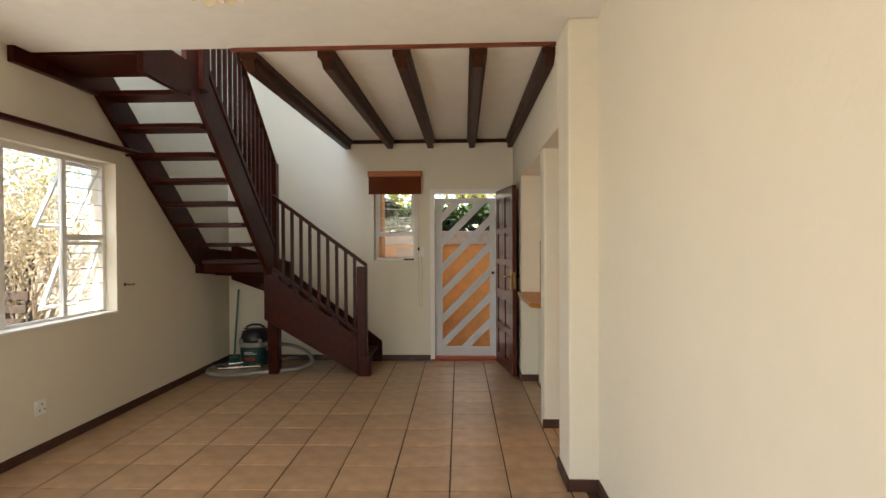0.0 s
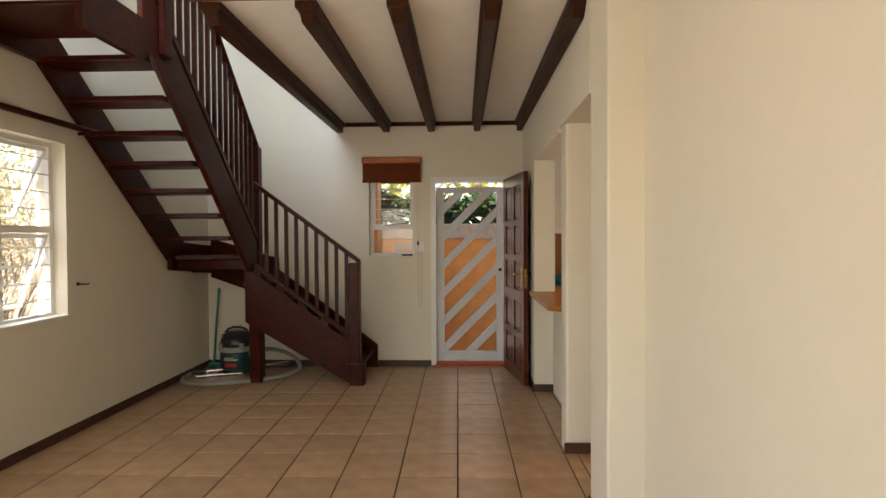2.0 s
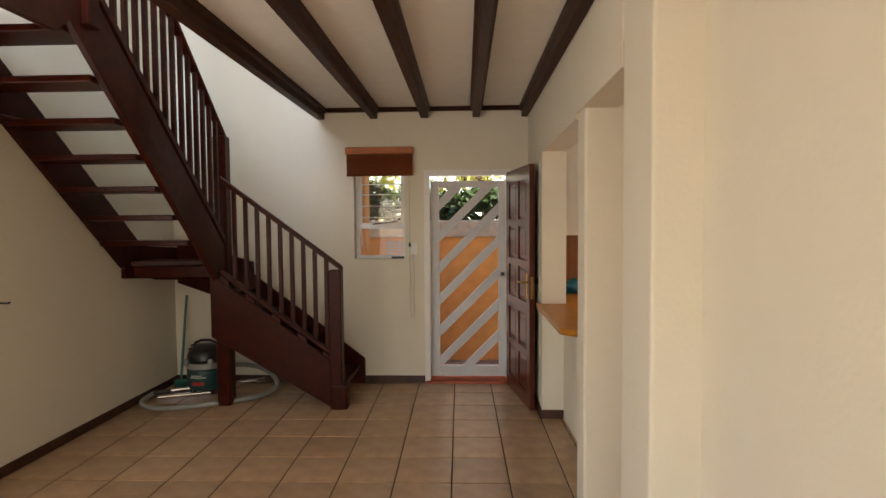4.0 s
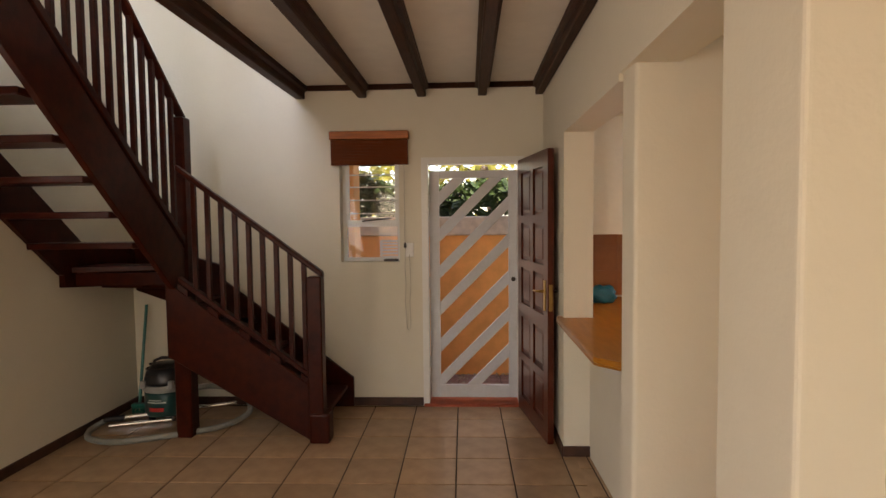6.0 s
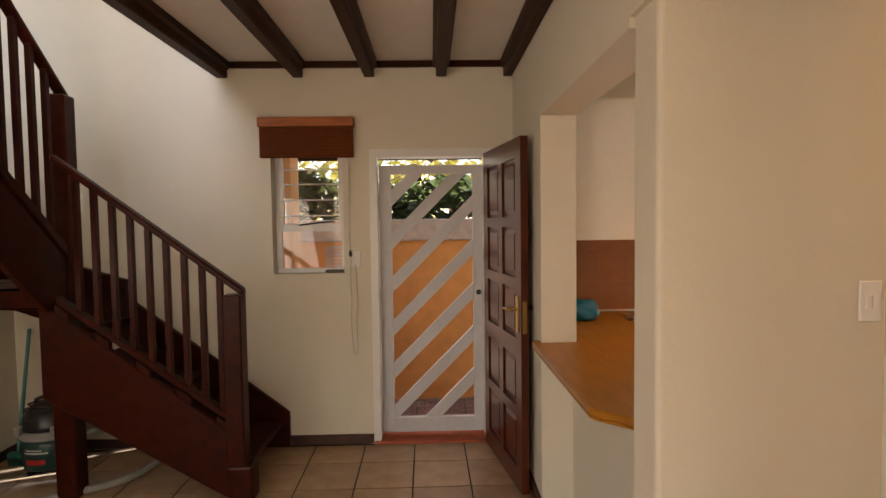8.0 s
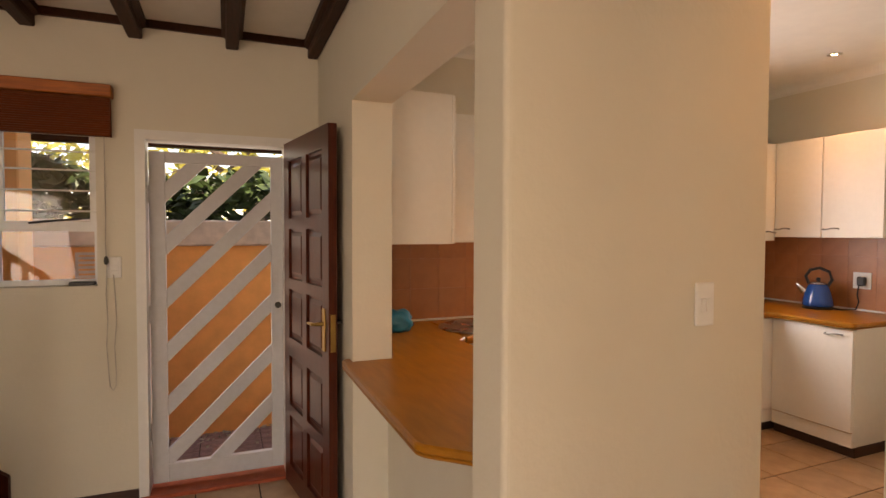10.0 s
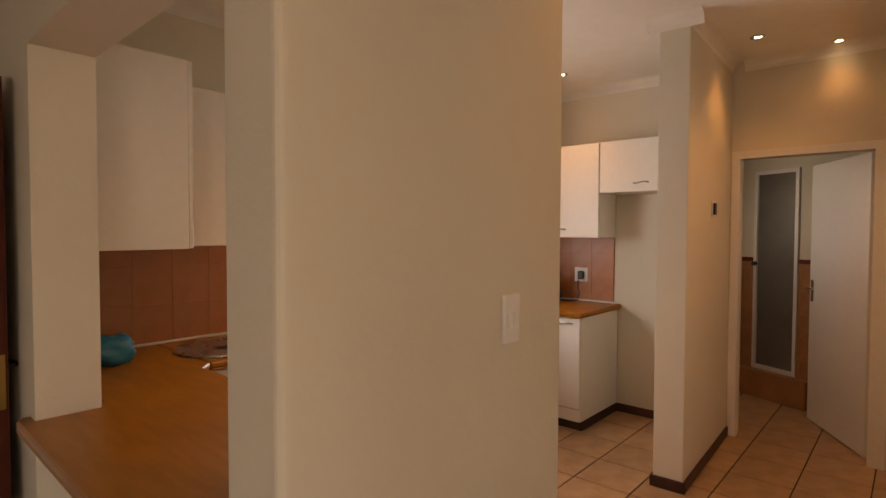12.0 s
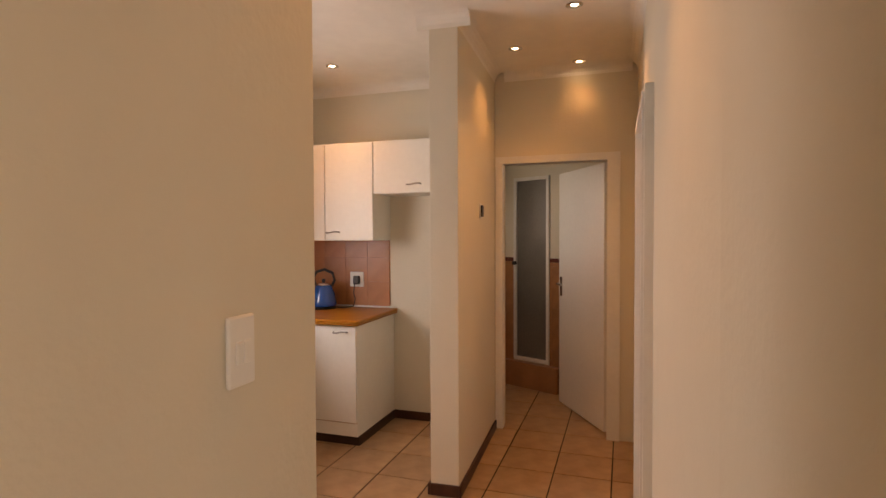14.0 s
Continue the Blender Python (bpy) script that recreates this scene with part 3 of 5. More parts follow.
for k in range(16):
    z = 2.005 + 0.0117 * k
    part("slat", abox(-0.998, -0.376, YF - 0.064 + 0.003 * (k % 2), YF - 0.014, z, z + 0.0095), SLATWOOD, blind, "dark red-brown slat")
part("bottom_bar", abox(-1.0, -0.374, YF - 0.066, YF - 0.012, 1.992, 2.004, bev=0.003), SLATWOOD, blind, "dark red-brown bottom bar")
CORD = material("cord", (0.55, 0.50, 0.42), 0.9)
cord = [(-0.408 + 0.004 * math.sin(3 * i), YF - 0.035, 2.0 - 0.14 * i) for i in range(10)]
cord += [(-0.40, YF - 0.03, 0.66), (-0.385, YF - 0.03, 0.635), (-0.372, YF - 0.03, 0.66)]
cord += [(-0.370 - 0.006 * math.sin(2 * i), YF - 0.03, 0.74 + 0.13 * i) for i in range(5)]
part("pull_cord", asweep(cord, 0.0028, 6), CORD, blind, "pale looped pull cord")
part("cord_toggle", alathe(-0.408, YF - 0.035, [(0.006, 0), (0.012, 0.012), (0.010, 0.035), (0.004, 0.045)], 10, 1.315), DARKMETAL, blind, "dark wooden cord toggle")


def plate_switch(name, place, axis, w, h, rockers, label, category):
    """A wall plate about a point on a wall; axis: the way it faces."""
    x, y, z = place
    t = thing(name, place, label, category)
    s = -1 if axis[0] == "-" else 1

    def slab(u0, u1, z0, z1, d0, d1, bev=0.0):
        if axis[1] == "y":
            a, b = sorted((y + s * d0, y + s * d1))
            return abox(x + u0, x + u1, a, b, z + z0, z + z1, bev=bev)
        a, b = sorted((x + s * d0, x + s * d1))
        return abox(a, b, y + u0, y + u1, z + z0, z + z1, bev=bev)
    part("plate", slab(-w / 2, w / 2, -h / 2, h / 2, 0.0, 0.009, 0.003), PLASTIC, t)
    for u0, u1, z0, z1 in rockers:
        part("rocker", slab(u0, u1, z0, z1, 0.0085, 0.013, 0.0015), PLASTIC, t)
    return t, slab


plate_switch("light_switch", (-0.375, YF, 1.298), "-y", 0.068, 0.115, [(-0.02, 0.02, 0.014, 0.036), (-0.02, 0.02, -0.012, 0.01), (-0.02, 0.02, -0.038, -0.016)], "white plastic light switch beside the door", "light switch")
sock, slab = plate_switch("wall_socket", (XL, 3.53, 0.315), "+x", 0.10, 0.10, [(-0.035, -0.01, 0.012, 0.04)], "white plastic wall socket above the skirting", "socket")
for du, dz in ((0.012, 0.018), (-0.01, -0.02), (0.034, -0.02)):
    part("socket_hole", slab(du - 0.005, du + 0.005, dz - 0.005, dz + 0.005, 0.0085, 0.0098), BLACK, sock)

# wide window in the side wall
w2 = solid("window_2", pierced("x", WY0, WY1, 0.85, 2.065, XL - 0.13, XL - 0.095, [(WY0 + 0.03, WYM1 - 0.02, 0.88, 2.035), (WYM1 + 0.02, WYM2 - 0.02, 0.88, 2.035), (WYM2 + 0.02, WY1 - 0.035, 0.88, 1.44), (WYM2 + 0.02, WY1 - 0.035, 1.485, 2.035)]), WHITE, "wide white steel window with open top-hung sashes", "window", "structure")
part("window_sill", abox(XL - 0.22, XL + 0.012, WY0 + 0.001, WY1 - 0.001, 0.845, 0.862, bev=0.003), WHITE, w2)
for z in (0.98, 1.10, 1.22, 1.34, 1.60, 1.72, 1.84, 1.95):
    part("burglar_bar", asweep([(XL - 0.085, WYM2, z), (XL - 0.085, WY1 - 0.02, z)], 0.0045, 6), WHITE, w2)
for z in (0.95, 1.10, 1.25, 1.40, 1.55, 1.70, 1.85):
    part("burglar_bar", asweep([(XL - 0.085, WY0, z), (XL - 0.085, WYM1, z)], 0.0045, 6), WHITE, w2)


def sash(y0, y1, z0, z1, lean):
    """A top-hung sash that swings outwards by lean metres at its foot."""
    bm = pierced("x", y0, y1, z0, z1, XL - 0.125, XL - 0.100, [(y0 + 0.022, y1 - 0.022, z0 + 0.022, z1 - 0.022)])
    gl = abox(XL - 0.114, XL - 0.110, y0 + 0.02, y1 - 0.02, z0 + 0.02, z1 - 0.02)
    turn = Matrix.Translation((XL - 0.12, 0, z1)) @ Matrix.Rotation(math.asin(lean / (z1 - z0)), 4, "Y") @ Matrix.Translation((-XL + 0.12, 0, -z1))
    for b in (bm, gl):
        bmesh.ops.transform(b, matrix=turn, verts=b.verts)
    ob = part("sash", bm, WHITE, w2)
    pane = part("pane", gl, GLASS, ob)
    pane.visible_shadow = False


sash(WYM2 + 0.022, WY1 - 0.037, 1.49, 2.03, 0.24)
sash(WYM2 + 0.022, WY1 - 0.037, 0.885, 1.43, 0.20)
fixed = part("pane", abox(XL - 0.114, XL - 0.110, WYM1 + 0.021, WYM2 - 0.021, 0.881, 2.034), GLASS, w2)
fixed.visible_shadow = False
fixed = part("pane", abox(XL - 0.114, XL - 0.110, WY0 + 0.031, WYM1 - 0.021, 0.881, 2.034), GLASS, w2)
fixed.visible_shadow = False

rod = thing("curtain_pole", (XL + 0.06, 3.5, 2.22), "dark wooden curtain pole above the side window", "curtain pole")
part("pole", asweep([(XL + 0.065, 2.35, 2.185), (XL + 0.065, 4.71, 2.185)], 0.022, 12), WOOD, rod)
for y in (2.5, 4.50):
    part("bracket", asweep([(XL + 0.001, y, 2.16), (XL + 0.065, y, 2.165)], 0.012, 8), WOOD, rod)
hook = thing("curtain_hook", (XL, 4.46, 1.07), "dark metal tie-back hook on the wall", "hook")
part("hook_arm", asweep([(XL + 0.001, 4.46, 1.07), (XL + 0.07, 4.46, 1.068), (XL + 0.085, 4.465, 1.075)], 0.006, 8), DARKMETAL, hook)
part("hook_rose", asweep([(XL + 0.0005, 4.46, 1.07), (XL + 0.008, 4.46, 1.07)], 0.014, 10), DARKMETAL, hook)

# ceiling lamp with petal shades
FROST = material("frosted_cream_glass", (0.80, 0.72, 0.52), 0.35, grain=(20, 0.02), stain=(6, 0.05))
lamp = thing("ceiling_lamp", (-1.0, 2.44, ZC), "cream glass ceiling lamp with petal-shaped shades", "ceiling lamp")
part("rose", alathe(-1.0, 2.44, [(0.06, -0.0005), (0.06, -0.015), (0.03, -0.03)], 20, ZC), BRASS, lamp)
for k in range(3):
    a = 2 * math.pi * k / 3 + 0.4
    cxx, cyy = -1.0 + 0.06 * math.cos(a), 2.44 + 0.06 * math.sin(a)
    bm = alathe(cxx, cyy, [(0.02, -0.03), (0.035, -0.05), (0.055, -0.085), (0.075, -0.12), (0.070, -0.12), (0.05, -0.085), (0.03, -0.05)], 20, ZC)
    for v in bm.verts:
        r = math.hypot(v.co.x - cxx, v.co.y - cyy)
        v.co.z += 0.014 * (r / 0.07) ** 3 * math.cos(5 * math.atan2(v.co.y - cyy, v.co.x - cxx))
    part("shade", bm, FROST, lamp, smooth=True)
    part("arm", asweep([(-1.0, 2.44, ZC - 0.02), (cxx, cyy, ZC - 0.035)], 0.007, 8), BRASS, lamp)

# vacuum cleaner under the stairs
GREEN = material("dark_green_plastic", (0.012, 0.055, 0.052), 0.35, grain=(50, 0.02), stain=(5, 0.1), bump=(80, 0.02))
GREYP = material("grey_plastic", (0.30, 0.30, 0.28), 0.5, grain=(50, 0.02), stain=(5, 0.1))
HOSE = material("grey_ribbed_hose", (0.26, 0.26, 0.23), 0.55, grain=(50, 0.02), stain=(5, 0.1))
CABLE = material("brown_rubber_cable", (0.045, 0.032, 0.024), 0.5)
REDP = material("red_label", (0.55, 0.03, 0.03), 0.4)
PALE = material("pale_label", (0.62, 0.66, 0.64), 0.4)
vx, vy = -2.285, 6.20
vac = thing("vacuum_cleaner", (vx, vy, 0), "dark green drum vacuum cleaner with grey hose under the stairs", "vacuum cleaner")
part("drum", alathe(vx, vy, [(0.15, 0.045), (0.165, 0.06), (0.168, 0.20), (0.165, 0.235)], 32), GREEN, vac, smooth=True)
part("band", alathe(vx, vy, [(0.166, 0.236), (0.176, 0.24), (0.176, 0.285), (0.166, 0.29)], 32), GREYP, vac, "grey plastic band")
part("motor_head", alathe(vx, vy, [(0.165, 0.291), (0.166, 0.32), (0.150, 0.38), (0.11, 0.425), (0.05, 0.44)], 32), BLACK, vac, "black domed motor head", smooth=True)
part("grip", asweep([(vx - 0.11, vy, 0.40), (vx - 0.10, vy, 0.45), (vx - 0.04, vy, 0.475), (vx + 0.04, vy, 0.475), (vx + 0.10, vy, 0.45), (vx + 0.11, vy, 0.40)], 0.012, 8), BLACK, vac)
for k, (rr, zz, ph) in enumerate(((0.150, 0.375, 0.0), (0.132, 0.395, 1.0), (0.142, 0.412, 2.1), (0.118, 0.428, 3.3))):
    part("power_cable", asweep([(vx + (rr + 0.012 * math.sin(3 * q + ph)) * math.cos(q), vy + (rr + 0.012 * math.sin(2 * q + ph)) * math.sin(q), zz + 0.012 * math.sin(q + ph)) for q in (2 * math.pi * j / 28 for j in range(28))], 0.0055, 6, close=True), CABLE, vac, "dark brown cable coiled on top")
for sx in (-1, 1):
    part("clip", abox(vx + sx * 0.11 - 0.02, vx + sx * 0.11 + 0.02, vy - 0.165, vy - 0.13, 0.27, 0.33, bev=0.005), GREYP, vac)
for k in range(4):
    a = math.pi / 4 + k * math.pi / 2
    part("castor", alathe(vx + 0.12 * math.cos(a), vy + 0.12 * math.sin(a), [(0.02, 0.0), (0.028, 0.012), (0.02, 0.045)], 12), BLACK, vac)


def curved_label(a0, a1, z0, z1, mat, name):
    bm = bmesh.new()
    n = 8
    low = [bm.verts.new((vx + 0.1695 * math.cos(a0 + (a1 - a0) * k / n), vy + 0.1695 * math.sin(a0 + (a1 - a0) * k / n), z0)) for k in range(n + 1)]
    high = [bm.verts.new((v.co.x, v.co.y, z1)) for v in low]
    for k in range(n):
        bm.faces.new((low[k], low[k + 1], high[k + 1], high[k]))
    part(name, bm, mat, vac)


curved_label(-1.95, -1.25, 0.095, 0.125, REDP, "label")
curved_label(-2.05, -1.15, 0.160, 0.170, PALE, "label")
curved_label(-1.95, -1.35, 0.178, 0.186, PALE, "label")
hose = [(vx + 0.15, vy - 0.06, 0.20), (vx + 0.30, vy - 0.02, 0.25), (-1.84, 6.30, 0.20), (-1.70, 6.29, 0.13), (-1.632, 6.227, 0.055), (-1.653, 6.10, 0.03), (-1.748, 5.932, 0.024), (-2.005, 5.777, 0.023), (-2.32, 5.645, 0.023), (-2.556, 5.684, 0.023), (-2.66, 5.80, 0.023), (-2.69, 5.93, 0.024), (-2.655, 5.99, 0.045)]
pts = []
for i in range(len(hose) - 1):
    p0, p1, p2, p3 = (Vector(hose[max(0, min(len(hose) - 1, i + d))]) for d in (-1, 0, 1, 2))
    for k in range(16):
        u = k / 16
        pts.append(0.5 * ((2 * p1) + (p2 - p0) * u + (2 * p0 - 5 * p1 + 4 * p2 - p3) * u * u + (3 * p1 - p0 - 3 * p2 + p3) * u ** 3))
part("hose", asweep(pts, [0.020 if k % 2 else 0.0225 for k in range(len(pts))], 10), HOSE, vac, "grey ribbed hose lying in a loop")
part("wand", asweep([(-2.645, 5.985, 0.05), (-1.776, 6.303, 0.08)], 0.016, 12), CHROME, vac, "chrome suction tube")
part("wand_end", asweep([(-2.665, 5.978, 0.049), (-2.53, 6.027, 0.054)], 0.021, 12), BLACK, vac)
part("wand", asweep([(-2.60, 5.94, 0.018), (-2.195, 6.086, 0.018)], 0.016, 12), CHROME, vac, "chrome suction tube")

TEAL = material("green_painted_stick", (0.015, 0.16, 0.13), 0.4, grain=(40, 0.03), stain=(5, 0.1))
broom = thing("broom", (-2.52, 6.27, 0), "green-handled broom leaning in the corner", "broom")
part("handle", asweep([(-2.567, 6.268, 0.06), (-2.580, 6.44, 0.86)], 0.012, 10), TEAL, broom)
part("head", abox(-2.62, -2.44, 6.235, 6.285, 0.045, 0.085, bev=0.008), TEAL, broom)
bm = bmesh.new()
for k in range(16):
    for j in range(3):
        x, y = -2.615 + 0.0112 * k, 6.243 + 0.016 * j
        sweep(bm, [(x, y, 0.046), (x + random.uniform(-0.006, 0.006), y + random.uniform(-0.008, 0.008), 0.001)], 0.0035, 4)
part("bristles", bm, TEAL, broom)

# ---- kitchen ----
AT["frame"] = HOUSE
OAKTOP = material("orange_wood_worktop", (0.39, 0.155, 0.014), 0.36, grain=(9, 0.1), stain=(2.5, 0.10), bump=(20, 0.05), second=(0.31, 0.118, 0.010), stretch=(3, 0.5, 3), spec=0.3)
UNIT = material("white_cupboard_melamine", (0.79, 0.77, 0.70), 0.42, grain=(30, 0.006), stain=(2, 0.02), bump=(40, 0.015))
EDGE = material("cupboard_edge_strip", (0.45, 0.26, 0.10), 0.5, grain=(20, 0.05))
SPLASH = material("terracotta_splash_tile", (0.44, 0.175, 0.062), 0.33, grain=(9, 0.05), stain=(2.5, 0.10), bump=(20, 0.05), second=(0.37, 0.14, 0.05), random_value=0.04)
PLINTH = material("dark_plinth", (0.045, 0.022, 0.016), 0.5, grain=(20, 0.05), stain=(3, 0.1))
CT = 0.905
SATIN = material("satin_nickel", (0.30, 0.28, 0.25), 0.42, metal=0.9, grain=(40, 0.02), stain=(8, 0.05))


def worktop(name, poly, label):
    ob = thing(name, (*poly[0], CT - 0.038), label, "worktop")
    part("top", aprism(poly, "z", CT - 0.028, CT, bev=0.006), OAKTOP, ob)
    part("edging", aprism(poly, "z", CT - 0.038, CT - 0.0285, bev=0.003), OAKTOP, ob)
    return ob


# serving counter through the hatch, and the runs beyond it
worktop("worktop", [(0.86, 4.29), (0.645, 4.505), (0.632, 4.535), (0.652, 5.57), (0.668, 5.60), (0.704, 5.60), (0.709, 5.536), (0.878, 5.536), (0.905, 5.60), (0.905, 6.478), (1.42, 6.478), (1.42, 5.86), (1.36, 5.80), (1.36, 4.278)], "orange-brown wood serving counter with clipped corners")
worktop("worktop", [(1.424, 5.855), (1.424, 6.478), (KX - 0.002, 6.478), (KX - 0.002, 5.295), (3.955, 5.295), (3.94, 5.31), (3.94, 5.80), (3.89, 5.855)], "orange-brown wood kitchen worktop")
solid("counter_wall", abox(0.86, 0.955, 4.258, 5.56, 0, CT - 0.0385), WALL, "cream plaster wall under the serving counter", "wall", "structure")

# splash tiles
def tiled(parent, axis, plane, u0, u1, z0, z1, size, face, mat, joint=0.0012, depth=0.006):
    """Tiles as pieces on a wall plane; face: +1 or -1, the way they look."""
    cache = {}
    u = u0
    while u < u1 - 0.01:
        ue = min(u + size - joint, u1)
        z = z0
        while z < z1 - 0.01:
            ze = min(z + size - joint, z1)
            key = (round(ue - u, 3), round(ze - z, 3))
            if key not in cache:
                w, h = key
                bm = abox(-w / 2, w / 2, -depth / 2, depth / 2, -h / 2, h / 2, bev=0.0008) if axis == "y" else abox(-depth / 2, depth / 2, -w / 2, w / 2, -h / 2, h / 2, bev=0.0008)
                cache[key] = to_mesh("tile", bm, mat)
            ob = new("tile", cache[key])
            ob.parent = parent
            mid, off = (u + ue) / 2, plane + face * depth / 2
            ob.location = (mid, off, (z + ze) / 2) if axis == "y" else (off, mid, (z + ze) / 2)
            z += size
        u += size


sp1 = solid("wall_splash_front", pierced("y", 0.906, KX - 0.008, CT + 0.002, 1.46, 6.474, 6.479, [(2.25, 3.25, 1.08, 1.5)]), SPLASH, "terracotta tiled splashback", "splashback", "structure")
tiled(sp1, "y", 6.474, 0.908, 2.24, CT + 0.014, 1.455, 0.20, -1, SPLASH)
tiled(sp1, "y", 6.474, 3.26, KX - 0.012, CT + 0.014, 1.455, 0.20, -1, SPLASH)
sp2 = solid("wall_splash_east", abox(KX - 0.006, KX - 0.001, 5.36, 6.47, CT + 0.002, 1.46), SPLASH, "terracotta tiled splashback", "splashback", "structure")
tiled(sp2, "x", KX - 0.006, 5.362, 6.46, CT + 0.014, 1.455, 0.20, -1, SPLASH)
solid("trim_splash", abox(0.906, KX - 0.014, 6.452, 6.466, CT + 0.0005, CT + 0.014, bev=0.003), WHITE, "white sealing strip behind the worktop", "trim", "structure")
solid("trim_splash_east", abox(KX - 0.028, KX - 0.014, 5.33, 6.45, CT + 0.0005, CT + 0.014, bev=0.003), WHITE, "white sealing strip behind the worktop", "trim", "structure")


def bow_handle(parent, x, y, z, along, out):
    """A wavy bar handle, 0.11 long."""
    a, o = Vector(along), Vector(out)
    p = Vector((x, y, z))
    pts = [p - 0.055 * a, p - 0.05 * a + 0.022 * o + Vector((0, 0, 0.004)), p - 0.025 * a + 0.026 * o + Vector((0, 0, 0.005)), p + 0.026 * o, p + 0.025 * a + 0.026 * o - Vector((0, 0, 0.005)), p + 0.05 * a + 0.022 * o - Vector((0, 0, 0.004)), p + 0.055 * a]
    part("handle", asweep(pts, 0.0055, 8), SATIN, parent, "wavy chrome handle")


def base_unit_east(y0, y1, label):
    u = thing("base_cupboard", (KX - 0.3, (y0 + y1) / 2, 0), label, "kitchen cupboard", "kitchen base cupboards")
    part("body", abox(4.00, KX - 0.01, y0, y1, 0.07, CT - 0.039), UNIT, u)
    part("plinth", abox(4.015, KX - 0.01, y0 - 0.004, y1 - 0.001, 0.0, 0.069), PLINTH, u, "dark brown plinth")
    part("base_panel", abox(3.99, 3.9995, y0, y1 - 0.002, 0.071, 0.165), UNIT, u)
    d = part("door", abox(3.978, 3.9985, y0 + 0.002, y1 - 0.003, 0.172, CT - 0.05, bev=0.002), UNIT, u)
    part("edge_strip", abox(3.979, 3.998, y0 + 0.002, y1 - 0.003, 0.168, 0.1715), EDGE, d, "worn wood-coloured lower edge")
    bow_handle(d, 3.978, y0 + 0.12, 0.815, (0, 1, 0), (-1, 0, 0))


base_unit_east(5.325, 5.885, "white kitchen base cupboard with one door beside the fridge gap")


def base_unit_front(x0, x1, label):
    u = thing("base_cupboard", ((x0 + x1) / 2, 6.2, 0), label, "kitchen cupboard", "kitchen base cupboards")
    part("body", abox(x0, x1, 5.905, 6.47, 0.07, CT - 0.039), UNIT, u)
    part("plinth", abox(x0, x1, 5.92, 6.47, 0.0, 0.069), PLINTH, u, "dark brown plinth")
    part("base_panel", abox(x0, x1, 5.895, 5.9045, 0.071, 0.165), UNIT, u)
    d = part("door", abox(x0 + 0.003, x1 - 0.003, 5.885, 5.9035, 0.172, CT - 0.05, bev=0.002), UNIT, u)
    bow_handle(d, x1 - 0.12, 5.885, 0.815, (1, 0, 0), (0, -1, 0))


for x0, x1 in ((1.43, 1.93), (1.935, 2.435), (2.44, 3.0)):
    base_unit_front(x0, x1, "white kitchen base cupboard under the worktop")
inner = thing("base_cupboard", (1.15, 5.0, 0), "white cupboard back under the serving counter", "kitchen cupboard", "kitchen base cupboards")
part("body", abox(0.96, 1.34, 4.27, 5.84, 0.07, CT - 0.039), UNIT, inner)
part("plinth", abox(0.96, 1.32, 4.27, 5.83, 0.0, 0.069), PLINTH, inner)

# built-in oven
oven = thing("built_in_oven", (3.3, 6.2, 0), "black built-in oven below the worktop", "oven")
part("housing", abox(3.01, 4.03, 5.905, 6.47, 0.07, CT - 0.039), UNIT, oven)
part("plinth", abox(3.01, 4.07, 5.92, 6.47, 0.0, 0.069), PLINTH, oven)
part("base_panel", abox(3.01, 4.045, 5.895, 5.9045, 0.071, 0.165), UNIT, oven)
part("control_panel", abox(3.20, 3.78, 5.880, 5.9035, 0.735, 0.855, bev=0.003), BLACK, oven, "black control panel")
OVENGLASS = material("black_oven_glass", (0.010, 0.010, 0.012), 0.08, grain=(30, 0.01), stain=(4, 0.05), bump=(40, 0.0))
od = part("oven_door", abox(3.20, 3.78, 5.878, 5.9035, 0.20, 0.725, bev=0.004), OVENGLASS, oven, "glossy black oven door")
part("handle", asweep([(3.26, 5.878, 0.69), (3.26, 5.845, 0.69), (3.72, 5.845, 0.69), (3.72, 5.878, 0.69)], 0.008, 8), BLACK, od)
for k in range(5):
    part("knob", asweep([(3.28 + 0.10 * k, 5.880, 0.80), (3.28 + 0.10 * k, 5.862, 0.80)], 0.016, 12), BLACK, oven)
part("filler_panel", abox(3.79, 4.03, 5.885, 5.9035, 0.172, CT - 0.05), UNIT, oven)

hob = thing("hob", (3.45, 6.15, CT), "black glass hob set in the worktop", "hob")
part("hob_plate", abox(3.18, 3.74, 5.92, 6.40, CT + 0.0005, CT + 0.008, bev=0.003), OVENGLASS, hob)
for hx, hy in ((3.32, 6.04), (3.60, 6.04), (3.32, 6.28), (3.60, 6.28)):
    part("hob_ring", alathe(hx, hy, [(0.085, 0.0), (0.085, 0.004), (0.07, 0.005)], 24, CT + 0.008), BLACK, hob)

# wall cupboards
def wall_unit_east(y0, y1, z0, z1, handle_y, label):
    u = thing("wall_cupboard", (KX - 0.15, (y0 + y1) / 2, z0), label, "kitchen cupboard", "kitchen wall cupboards")
    part("body", abox(4.352, KX - 0.001, y0, y1, z0, z1), UNIT, u)
    d = part("door", abox(4.332, 4.3505, y0 + 0.002, y1 - 0.002, z0 + 0.002, z1 - 0.002, bev=0.002), UNIT, u)
    bow_handle(d, 4.332, handle_y, z0 + 0.065, (0, 1, 0), (-1, 0, 0))


wall_unit_east(4.70, 5.352, 1.815, 2.215, 5.02, "short white wall cupboard above the fridge gap")
wall_unit_east(5.356, 5.77, 1.46, 2.215, 5.70, "white wall cupboard with one door")
wall_unit_east(5.774, 6.14, 1.46, 2.215, 6.07, "white wall cupboard with one door")
